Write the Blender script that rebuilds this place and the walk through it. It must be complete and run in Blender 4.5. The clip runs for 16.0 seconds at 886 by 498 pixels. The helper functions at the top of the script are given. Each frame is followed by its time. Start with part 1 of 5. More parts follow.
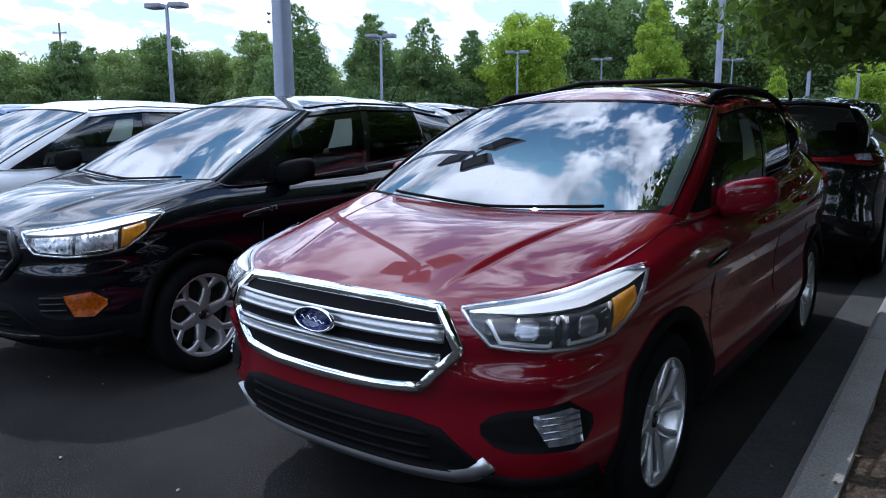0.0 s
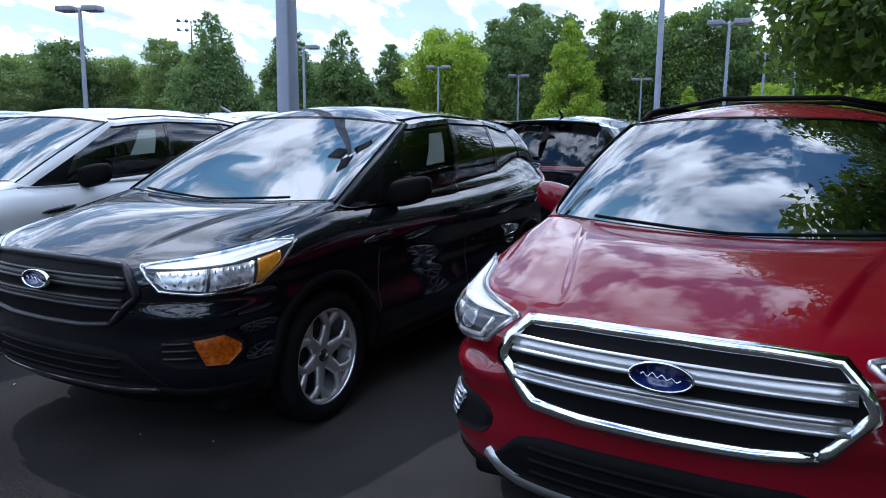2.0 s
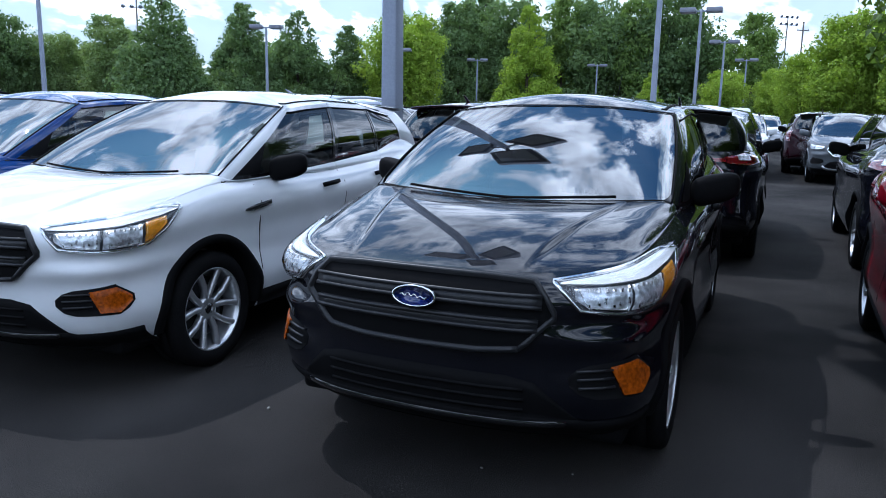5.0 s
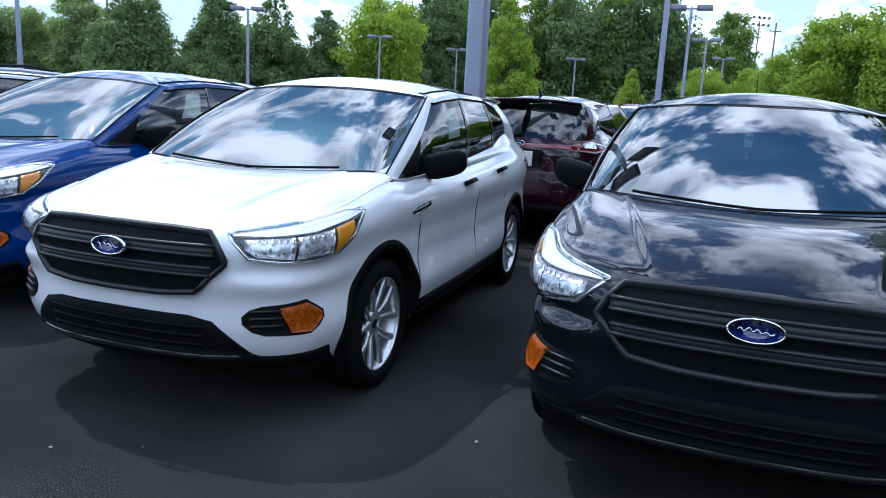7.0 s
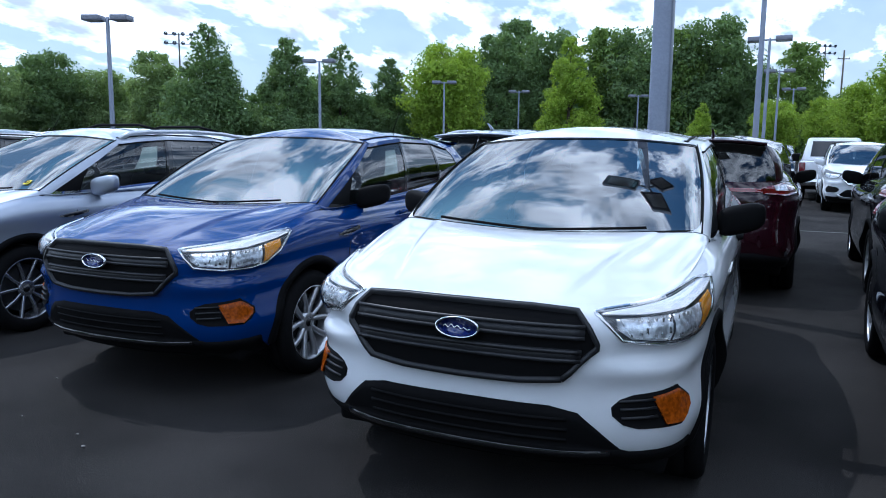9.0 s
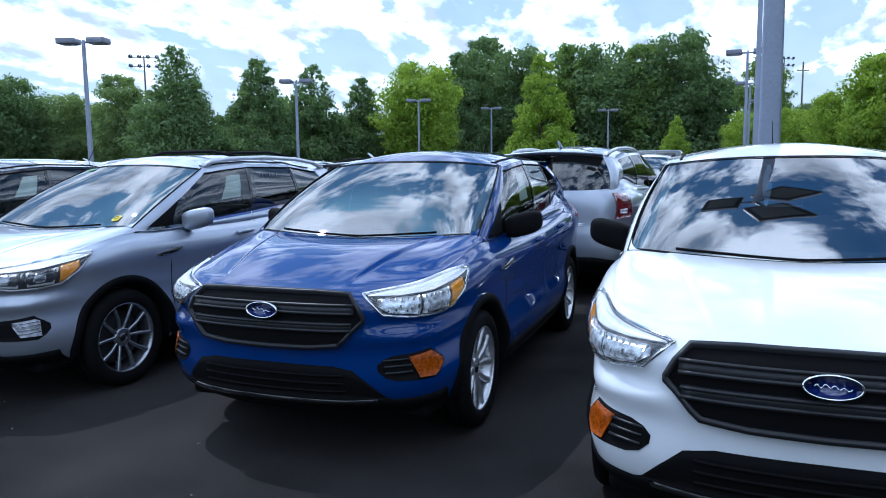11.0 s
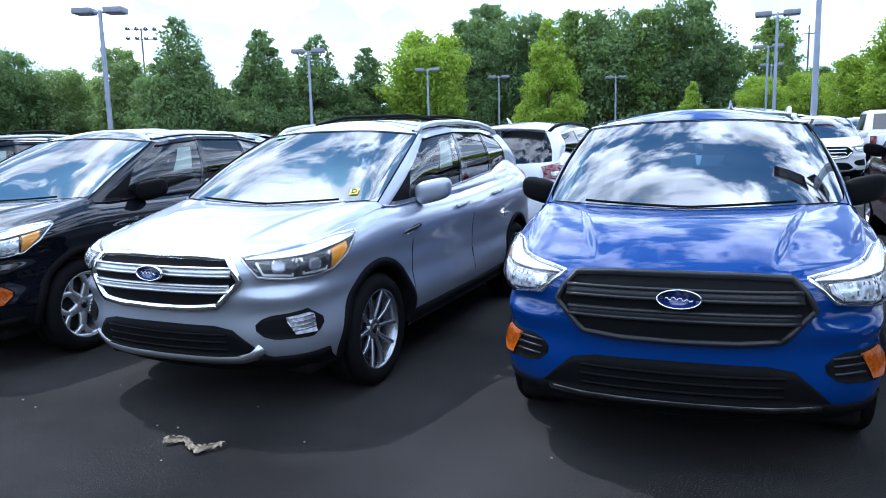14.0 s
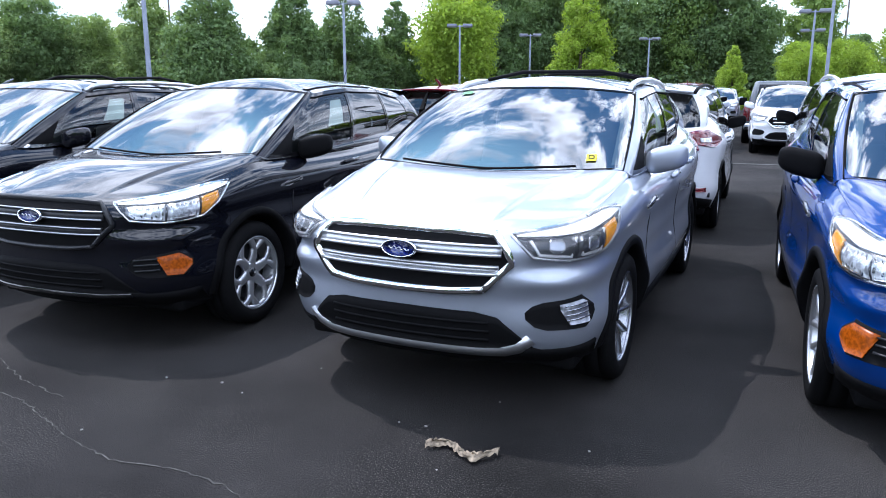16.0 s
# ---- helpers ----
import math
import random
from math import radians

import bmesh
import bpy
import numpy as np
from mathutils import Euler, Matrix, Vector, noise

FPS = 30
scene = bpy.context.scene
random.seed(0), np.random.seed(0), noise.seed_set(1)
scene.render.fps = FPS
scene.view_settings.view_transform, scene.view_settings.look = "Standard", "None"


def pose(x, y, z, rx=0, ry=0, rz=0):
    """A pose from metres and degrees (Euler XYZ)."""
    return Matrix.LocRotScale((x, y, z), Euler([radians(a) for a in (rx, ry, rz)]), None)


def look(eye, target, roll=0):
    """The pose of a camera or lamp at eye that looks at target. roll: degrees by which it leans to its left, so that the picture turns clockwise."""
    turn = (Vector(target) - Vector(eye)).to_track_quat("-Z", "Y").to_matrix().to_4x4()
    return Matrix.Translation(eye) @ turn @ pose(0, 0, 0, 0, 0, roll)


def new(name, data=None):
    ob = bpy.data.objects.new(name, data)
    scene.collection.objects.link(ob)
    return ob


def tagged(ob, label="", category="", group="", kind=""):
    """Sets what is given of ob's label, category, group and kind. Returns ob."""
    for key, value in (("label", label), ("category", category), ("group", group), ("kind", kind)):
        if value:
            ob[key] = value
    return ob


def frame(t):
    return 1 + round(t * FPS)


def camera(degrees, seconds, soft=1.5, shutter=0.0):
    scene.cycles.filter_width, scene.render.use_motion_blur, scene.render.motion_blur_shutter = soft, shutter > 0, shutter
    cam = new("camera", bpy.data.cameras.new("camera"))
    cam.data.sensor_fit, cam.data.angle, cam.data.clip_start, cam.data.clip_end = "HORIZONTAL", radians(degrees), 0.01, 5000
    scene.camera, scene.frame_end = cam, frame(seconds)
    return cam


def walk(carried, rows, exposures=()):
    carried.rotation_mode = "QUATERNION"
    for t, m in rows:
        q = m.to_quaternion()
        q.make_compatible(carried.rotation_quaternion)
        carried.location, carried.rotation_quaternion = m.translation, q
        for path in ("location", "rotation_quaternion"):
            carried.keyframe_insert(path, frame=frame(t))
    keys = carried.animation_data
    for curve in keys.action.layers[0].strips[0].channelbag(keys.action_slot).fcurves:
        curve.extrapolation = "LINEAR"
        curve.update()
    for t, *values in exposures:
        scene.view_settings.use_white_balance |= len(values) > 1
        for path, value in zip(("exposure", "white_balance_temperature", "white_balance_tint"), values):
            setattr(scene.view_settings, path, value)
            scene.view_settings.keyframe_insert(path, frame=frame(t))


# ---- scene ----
# Each row: seconds, place (m), yaw, pitch, roll (degrees).
PATH = [
    (0.0, 1.731, -1.722, 1.494, 35.51, -10.18, 0.21),
    (0.5, 1.415, -1.837, 1.475, 33.25, -10.05, -1.74),
    (1.0, 1.075, -1.949, 1.480, 30.13, -10.48, -0.73),
    (1.5, 0.731, -2.007, 1.456, 31.65, -9.43, -0.64),
    (2.0, 0.398, -2.036, 1.495, 28.49, -9.12, -0.55),
    (2.5, 0.023, -2.143, 1.502, 23.43, -9.80, -1.15),
    (3.0, -0.268, -2.248, 1.508, 24.08, -9.60, -0.68),
    (3.5, -0.597, -2.308, 1.507, 24.58, -8.62, 0.44),
    (4.0, -0.889, -2.391, 1.505, 25.63, -9.15, -1.27),
    (6.5, -2.508, -2.560, 1.500, 21.01, -11.77, -0.96),
    (7.0, -2.828, -2.566, 1.491, 21.52, -11.00, -2.82),
    (7.5, -3.153, -2.586, 1.513, 23.96, -10.15, -0.60),
    (8.0, -3.473, -2.647, 1.510, 24.17, -9.16, -1.29),
    (8.5, -3.825, -2.730, 1.525, 26.46, -7.24, -0.59),
    (9.0, -4.148, -2.690, 1.516, 25.51, -7.93, -0.65),
    (9.5, -4.497, -2.664, 1.536, 26.85, -6.19, -1.67),
    (12.0, -6.184, -2.839, 1.556, 19.56, -8.48, 1.43),
    (12.5, -6.511, -2.852, 1.539, 20.40, -10.17, 0.19),
    (13.0, -6.890, -2.808, 1.531, 23.80, -9.41, 0.28),
    (13.5, -7.229, -2.808, 1.521, 25.80, -9.60, -0.25),
    (14.0, -7.574, -2.829, 1.527, 21.87, -8.81, 1.55),
    (14.5, -7.944, -2.777, 1.503, 25.03, -9.92, -0.30),
    (15.0, -8.328, -2.723, 1.520, 25.58, -10.24, -0.61),
    (15.5, -8.690, -2.745, 1.516, 23.38, -9.77, -0.27),
    (16.0, -9.014, -2.790, 1.534, 23.10, -11.92, -0.07),
]
cam = camera(61.8, 16.0, soft=1.0)
walk(cam, [(t, pose(x, y, z, 90 + pitch, roll, yaw)) for t, x, y, z, yaw, pitch, roll in PATH],
     exposures=[(0.0, -1.04, 5500, 15), (4.0, -1.16, 5400, 13), (7.0, -1.06, 5350, 12), (9.0, -1.36, 5300, 11), (12.5, -1.12, 5200, 11), (13.5, -0.80, 5300, 12), (14.5, -0.48, 5400, 13), (16.0, -0.42, 5700, 16)])

# ---- world and sun ----
SUN_AZ, SUN_EL = -69.0, 58.0  # degrees; azimuth from +y towards +x
CLOUD_SHIFT = (0.35, 0.1, 0.0)
world = bpy.data.worlds.new("world")
scene.world = world
world.use_nodes = True
wn, wl = world.node_tree.nodes, world.node_tree.links
wn.clear()
w_out, w_bg = wn.new("ShaderNodeOutputWorld"), wn.new("ShaderNodeBackground")
w_sky = wn.new("ShaderNodeTexSky")
w_sky.sky_type, w_sky.sun_disc = "NISHITA", False
w_sky.sun_elevation, w_sky.sun_rotation = radians(SUN_EL), radians(SUN_AZ)
w_co, w_sep, w_plane = wn.new("ShaderNodeTexCoord"), wn.new("ShaderNodeSeparateXYZ"), wn.new("ShaderNodeCombineXYZ")
wl.new(w_co.outputs["Generated"], w_sep.inputs["Vector"])


def w_math(kind, a, b):
    node = wn.new("ShaderNodeMath")
    node.operation = kind
    for k, v in enumerate((a, b)):
        if isinstance(v, float):
            node.inputs[k].default_value = v
        else:
            wl.new(v, node.inputs[k])
    return node.outputs["Value"]


# the clouds lie in a flat layer overhead, so they crowd together towards the horizon
w_depth = w_math("ADD", w_math("MAXIMUM", w_sep.outputs["Z"], 0.0), 0.34)
wl.new(w_math("DIVIDE", w_sep.outputs["X"], w_depth), w_plane.inputs["X"])
wl.new(w_math("DIVIDE", w_sep.outputs["Y"], w_depth), w_plane.inputs["Y"])
w_map = wn.new("ShaderNodeMapping")
w_map.inputs["Location"].default_value = CLOUD_SHIFT
w_map.inputs["Scale"].default_value = (1.75, 1.1, 1.0)
wl.new(w_plane.outputs["Vector"], w_map.inputs["Vector"])
w_noise = wn.new("ShaderNodeTexNoise")
w_noise.inputs["Scale"].default_value, w_noise.inputs["Detail"].default_value = 2.7, 14.0
w_noise.inputs["Roughness"].default_value, w_noise.inputs["Distortion"].default_value = 0.60, 0.12
w_ramp = wn.new("ShaderNodeValToRGB")
w_ramp.color_ramp.elements[0].position, w_ramp.color_ramp.elements[1].position = 0.450, 0.518
w_ramp.color_ramp.elements[0].color = (0.03, 0.03, 0.03, 1)
w_mix, w_gain = wn.new("ShaderNodeMix"), wn.new("ShaderNodeMix")
w_mix.data_type = w_gain.data_type = "RGBA"
w_shade = wn.new("ShaderNodeTexNoise")
w_shade.inputs["Scale"].default_value, w_shade.inputs["Detail"].default_value = 5.0, 8.0
w_gain.inputs[6].default_value, w_gain.inputs[7].default_value = (20.0, 22.0, 25.0, 1), (66.0, 69.0, 72.0, 1)
wl.new(w_map.outputs["Vector"], w_noise.inputs["Vector"])
wl.new(w_map.outputs["Vector"], w_shade.inputs["Vector"])
wl.new(w_noise.outputs["Fac"], w_ramp.inputs["Fac"])
w_tone = wn.new("ShaderNodeMapRange")
w_tone.inputs["From Min"].default_value, w_tone.inputs["From Max"].default_value = 0.36, 0.60
wl.new(w_shade.outputs["Fac"], w_tone.inputs["Value"])
wl.new(w_tone.outputs["Result"], w_gain.inputs["Factor"])
wl.new(w_ramp.outputs["Color"], w_mix.inputs["Factor"])
w_lift = wn.new("ShaderNodeVectorMath")
w_lift.operation = "MULTIPLY"
w_lift.inputs[1].default_value = (1.25, 2.55, 3.30)
wl.new(w_sky.outputs["Color"], w_lift.inputs[0])
# pale haze near the horizon
w_low = wn.new("ShaderNodeMapRange")
w_low.inputs["From Min"].default_value, w_low.inputs["From Max"].default_value = 0.04, 0.62
w_low.inputs["To Min"].default_value, w_low.inputs["To Max"].default_value = 0.95, 0.0
wl.new(w_sep.outputs["Z"], w_low.inputs["Value"])
w_haze = wn.new("ShaderNodeMix")
w_haze.data_type = "RGBA"
w_haze.inputs[7].default_value = (21.0, 24.0, 25.5, 1)
wl.new(w_low.outputs["Result"], w_haze.inputs["Factor"])
wl.new(w_lift.outputs["Vector"], w_haze.inputs[6])
wl.new(w_haze.outputs[2], w_mix.inputs[6])
wl.new(w_gain.outputs[2], w_mix.inputs[7])
wl.new(w_mix.outputs[2], w_bg.inputs["Color"])
w_bg.inputs["Strength"].default_value = 0.089
wl.new(w_bg.outputs["Background"], w_out.inputs["Surface"])

sun = new("sun", bpy.data.lights.new("sun", "SUN"))
sun.data.energy, sun.data.angle, sun.data.color = 4.8, radians(0.6), (1.0, 0.96, 0.9)
sun_way = Vector((math.sin(radians(SUN_AZ)) * math.cos(radians(SUN_EL)), math.cos(radians(SUN_AZ)) * math.cos(radians(SUN_EL)), math.sin(radians(SUN_EL))))
sun.matrix_world = look(sun_way * 60, (0, 0, 0))


# ---- materials ----
def material(name, color, rough=0.5, metal=0.0, coat=0.0, grain=0.0, grain_size=60.0, bump=0.0, stain=0.0, stain_size=1.5, vary=0.0, island=False):
    m = bpy.data.materials.new(name)
    m.use_nodes = True
    n, l = m.node_tree.nodes, m.node_tree.links
    b = n["Principled BSDF"]
    b.inputs["Base Color"].default_value = (*color, 1)
    b.inputs["Roughness"].default_value, b.inputs["Metallic"].default_value = rough, metal
    b.inputs["Coat Weight"].default_value, b.inputs["Coat Roughness"].default_value = coat, 0.008
    co = n.new("ShaderNodeTexCoord")
    last = None

    def times(fac_socket, low, high, span=0.15):
        nonlocal last
        r = n.new("ShaderNodeMapRange")
        r.inputs["To Min"].default_value, r.inputs["To Max"].default_value = low, high
        r.inputs["From Min"].default_value, r.inputs["From Max"].default_value = 0.5 - span, 0.5 + span
        l.new(fac_socket, r.inputs["Value"])
        x = n.new("ShaderNodeMix")
        x.data_type, x.blend_type = "RGBA", "MULTIPLY"
        x.inputs["Factor"].default_value = 1
        if last:
            l.new(last, x.inputs[6])
        else:
            x.inputs[6].default_value = (*color, 1)
        l.new(r.outputs["Result"], x.inputs[7])
        last = x.outputs[2]

    if grain or bump:
        g = n.new("ShaderNodeTexNoise")
        g.inputs["Scale"].default_value, g.inputs["Detail"].default_value = grain_size, 3
        l.new(co.outputs["Object"], g.inputs["Vector"])
        if grain:
            times(g.outputs["Fac"], 1 - grain, 1 + grain)
        if bump:
            p = n.new("ShaderNodeBump")
            p.inputs["Strength"].default_value, p.inputs["Distance"].default_value = 1.0, bump
            l.new(g.outputs["Fac"], p.inputs["Height"])
            l.new(p.outputs["Normal"], b.inputs["Normal"])
    if stain:
        s = n.new("ShaderNodeTexNoise")
        s.inputs["Scale"].default_value, s.inputs["Detail"].default_value = stain_size, 5
        l.new(co.outputs["Object"], s.inputs["Vector"])
        times(s.outputs["Fac"], 1 - stain, 1 + stain, 0.22)
        q = n.new("ShaderNodeMapRange")
        q.inputs["To Min"].default_value, q.inputs["To Max"].default_value = max(0.02, rough - 0.1 * stain), min(1, rough + 0.15 * stain)
        l.new(s.outputs["Fac"], q.inputs["Value"])
        l.new(q.outputs["Result"], b.inputs["Roughness"])
    if vary:
        if island:
            i = n.new("ShaderNodeNewGeometry").outputs["Random Per Island"]
        else:
            i = n.new("ShaderNodeObjectInfo").outputs["Random"]
        times(i, 1 - vary, 1 + vary, 0.5)
    if last:
        l.new(last, b.inputs["Base Color"])
    return m


def paint(name, color, metal=0.0, rough=0.45):
    m = material(name, color, rough, metal, coat=1.0, stain=0.06, stain_size=2.5, grain=0.03, grain_size=900)
    m.node_tree.nodes["Principled BSDF"].inputs["Coat IOR"].default_value = 1.5
    m.node_tree.nodes["Principled BSDF"].inputs["Specular IOR Level"].default_value = 0.05
    return m


def glass(name, tint, ior=1.9):
    m = bpy.data.materials.new(name)
    m.use_nodes = True
    n, l = m.node_tree.nodes, m.node_tree.links
    n.clear()
    out, mix, tr, gl, fr = (n.new("ShaderNode" + k) for k in ("OutputMaterial", "MixShader", "BsdfTransparent", "BsdfGlossy", "Fresnel"))
    tr.inputs["Color"].default_value = (*tint, 1)
    gl.inputs["Roughness"].default_value = 0.0
    fr.inputs["IOR"].default_value = ior
    l.new(fr.outputs["Fac"], mix.inputs["Fac"])
    l.new(tr.outputs["BSDF"], mix.inputs[1])
    l.new(gl.outputs["BSDF"], mix.inputs[2])
    l.new(mix.outputs["Shader"], out.inputs["Surface"])
    return m


PAINT_RED = paint("red_paint", (0.150, 0.0008, 0.0075))
PAINT_BLACK = paint("black_paint", (0.0025, 0.003, 0.006), 0.0)
PAINT_WHITE = paint("white_paint", (0.73, 0.75, 0.775), 0.0)
PAINT_BLUE = paint("blue_paint", (0.0003, 0.028, 0.155))
PAINT_SILVER = paint("silver_paint", (0.40, 0.435, 0.505), 0.68, 0.40)
PAINT_NAVY = paint("dark_blue_paint", (0.006, 0.008, 0.022), 0.1)
PAINT_MAROON = paint("maroon_paint", (0.020, 0.002, 0.006))
PAINT_GREY = paint("grey_paint", (0.10, 0.11, 0.12), 0.4)
CHROME = material("chrome", (0.86, 0.87, 0.88), 0.10, 1.0, stain=0.05)
SATIN = material("satin_silver", (0.55, 0.56, 0.58), 0.32, 0.9, stain=0.05)
ALLOY = material("alloy", (0.62, 0.63, 0.65), 0.30, 0.8, stain=0.08, stain_size=6)
MID_ALLOY = material("machined_alloy", (0.34, 0.35, 0.38), 0.26, 0.85, stain=0.08, stain_size=6)
DARK_ALLOY = material("dark_alloy", (0.16, 0.17, 0.18), 0.3, 0.8, stain=0.08)
PLASTIC = material("black_plastic", (0.006, 0.006, 0.0065), 0.6, grain=0.15, grain_size=300, bump=0.0004, stain=0.1)
GRILLE_DARK = material("dark_grille", (0.017, 0.0175, 0.0195), 0.36, grain=0.1, stain=0.1)
GLOSS_BLACK = material("gloss_black", (0.008, 0.008, 0.009), 0.12, coat=0.5, stain=0.05)
RUBBER = material("rubber", (0.007, 0.007, 0.0075), 0.75, grain=0.2, grain_size=120, bump=0.001, stain=0.2)
for m in (PLASTIC, RUBBER):
    m.node_tree.nodes["Principled BSDF"].inputs["Specular IOR Level"].default_value = 0.05
GRILLE_DARK.node_tree.nodes["Principled BSDF"].inputs["Specular IOR Level"].default_value = 0.32
TRIM = material("interior_cloth", (0.040, 0.041, 0.044), 0.85, grain=0.15, grain_size=250, bump=0.0005, stain=0.15)
HEADLINER = material("headliner", (0.42, 0.42, 0.40), 0.9, grain=0.08, grain_size=200, stain=0.06)
DASH = material("dashboard_plastic", (0.015, 0.016, 0.018), 0.7, grain=0.1, grain_size=300, stain=0.1)
FOG_GLASS = material("fog_lens", (0.26, 0.27, 0.30), 0.28, 0.7, grain=0.3, grain_size=40)
AMBER = material("amber_plastic", (0.25, 0.050, 0.001), 0.25, grain=0.35, grain_size=70)
AMBER.node_tree.nodes["Principled BSDF"].inputs["Specular IOR Level"].default_value = 0.15
REFLECTOR = material("lamp_reflector", (0.66, 0.69, 0.74), 0.30, 0.55, grain=0.45, grain_size=34)
BROW = material("lamp_brow_silver", (0.86, 0.87, 0.90), 0.42, 0.15, stain=0.05)
LAMP_AMBER = material("lamp_amber", (0.78, 0.33, 0.015), 0.2, coat=0.6, grain=0.15, grain_size=60)
LAMP_DARK = material("lamp_housing", (0.045, 0.048, 0.055), 0.3, 0.2, stain=0.1)
RED_LENS = material("red_lens", (0.13, 0.003, 0.007), 0.10, coat=1.0, grain=0.1, grain_size=60)
BADGE_BLUE = material("badge_blue", (0.008, 0.016, 0.11), 0.15, coat=1.0, stain=0.05)
PAPER = material("paper", (0.75, 0.78, 0.72), 0.7, grain=0.05, stain=0.08, stain_size=9)
YELLOW = material("yellow_sticker", (0.85, 0.72, 0.02), 0.6, stain=0.06)
INK = material("ink", (0.01, 0.01, 0.012), 0.6)
BADGE_INK = material("navy_print", (0.012, 0.02, 0.09), 0.5)
GLASS = glass("windscreen_glass", (0.36, 0.52, 0.58), 3.9)
SIDE_GLASS = glass("side_glass", (0.62, 0.72, 0.72), 1.8)
TINTED = glass("tinted_glass", (0.16, 0.18, 0.17))
LENS = glass("lamp_lens", (0.93, 0.95, 0.96), 1.5)
POLE_PAINT = material("pole_paint", (0.26, 0.29, 0.36), 0.45, 0.2, grain=0.06, stain=0.14, stain_size=2)
WOOD_POLE = material("weathered_pole", (0.10, 0.085, 0.07), 0.9, grain=0.3, grain_size=20, stain=0.2)
ASPHALT = material("asphalt", (0.0255, 0.0238, 0.0228), 0.84, grain=0.9, grain_size=190, bump=0.0045, stain=0.75, stain_size=0.55)
ASPHALT.node_tree.nodes["Principled BSDF"].inputs["Specular IOR Level"].default_value = 0.06


def add_speckle(m, size, gain):
    """Pale stone grains that show through a worn dark surface, in patches."""
    n, l = m.node_tree.nodes, m.node_tree.links
    b, co = n["Principled BSDF"], n.new("ShaderNodeTexCoord")
    old = b.inputs["Base Color"].links[0].from_socket
    grains, patches = n.new("ShaderNodeTexNoise"), n.new("ShaderNodeTexNoise")
    grains.inputs["Scale"].default_value, grains.inputs["Detail"].default_value = size, 1.0
    patches.inputs["Scale"].default_value, patches.inputs["Detail"].default_value = 1.7, 6.0
    a, c, k = n.new("ShaderNodeMapRange"), n.new("ShaderNodeMapRange"), n.new("ShaderNodeMath")
    a.inputs["From Min"].default_value, a.inputs["From Max"].default_value = 0.60, 0.68
    c.inputs["From Min"].default_value, c.inputs["From Max"].default_value = 0.42, 0.60
    c.inputs["To Min"].default_value = 0.12
    k.operation = "MULTIPLY"
    for t, r in ((grains, a), (patches, c)):
        l.new(co.outputs["Object"], t.inputs["Vector"])
        l.new(t.outputs["Fac"], r.inputs["Value"])
    l.new(a.outputs["Result"], k.inputs[0])
    l.new(c.outputs["Result"], k.inputs[1])
    x = n.new("ShaderNodeMix")
    x.data_type = "RGBA"
    l.new(k.outputs["Value"], x.inputs["Factor"])
    l.new(old, x.inputs[6])
    x.inputs[7].default_value = (*gain, 1)
    l.new(x.outputs[2], b.inputs["Base Color"])


add_speckle(ASPHALT, 140.0, (0.112, 0.104, 0.094))
CONCRETE = material("kerb_concrete", (0.34, 0.32, 0.295), 0.85, grain=0.22, grain_size=90, bump=0.003, stain=0.22, stain_size=2.0, vary=0.08)
LINE_PAINT = material("line_paint", (0.09, 0.09, 0.086), 0.8, grain=0.3, grain_size=60, stain=0.3)
MULCH = material("mulch", (0.075, 0.05, 0.032), 0.95, grain=0.5, grain_size=35, bump=0.03, stain=0.3)
BARK = material("bark", (0.085, 0.068, 0.05), 0.95, grain=0.4, grain_size=14, bump=0.02, stain=0.2)


def foliage(name, color):
    m = material(name, color, 0.65, vary=0.45, island=True)
    b = m.node_tree.nodes["Principled BSDF"]
    b.inputs["Specular IOR Level"].default_value = 0.25
    n, l = m.node_tree.nodes, m.node_tree.links
    out = n["Material Output"]
    tl, mx = n.new("ShaderNodeBsdfTranslucent"), n.new("ShaderNodeMixShader")
    tl.inputs["Color"].default_value = (color[0] * 1.5, color[1] * 1.5, color[2] * 0.8, 1)
    mx.inputs["Fac"].default_value = 0.46
    l.new(b.outputs["BSDF"], mx.inputs[1])
    l.new(tl.outputs["BSDF"], mx.inputs[2])
    l.new(mx.outputs["Shader"], out.inputs["Surface"])
    return m


LEAF_DARK = foliage("dark_leaves", (0.138, 0.208, 0.088))
LEAF_MID = foliage("green_leaves", (0.165, 0.245, 0.068))
# Leaf colour darkened to carry the backlit shade of the island crowns.
LEAF_SHADED = foliage("shaded_leaves", (0.095, 0.150, 0.032))
# Distance haze on the left woods is mixed into this paler leaf colour.
LEAF_HAZED = foliage("hazed_leaves", (0.215, 0.290, 0.125))
LEAF_LIGHT = foliage("light_leaves", (0.24, 0.335, 0.045))

# ---- mesh helpers ----
CACHE = {}


def mesh(key, build):
    """A mesh built once for each key."""
    if key not in CACHE:
        got = build()
        if isinstance(got, bmesh.types.BMesh):
            me = bpy.data.meshes.new(key)
            got.to_mesh(me)
            got.free()
        else:
            me = bpy.data.meshes.new(key)
            me.from_pydata([tuple(map(float, p)) for p in got[0]], [], got[1])
        me.polygons.foreach_set("use_smooth", [True] * len(me.polygons))
        me.update()
        CACHE[key] = me
    return CACHE[key]


def part(name, me, mat, parent=None, label="", m=None, flat=False):
    if isinstance(me, (bmesh.types.BMesh, tuple)):
        me = mesh(name + "_%d" % len(CACHE), lambda: me)
    if flat:
        me.polygons.foreach_set("use_smooth", [False] * len(me.polygons))
    if not me.materials:
        me.materials.append(mat)
    ob = new(name, me)
    if me.materials[0] != mat:
        ob.material_slots[0].link = "OBJECT"
        ob.material_slots[0].material = mat
    if parent:
        ob.parent = parent
    if m is not None:
        ob.matrix_basis = m
    if label:
        tagged(ob, label)
    return ob


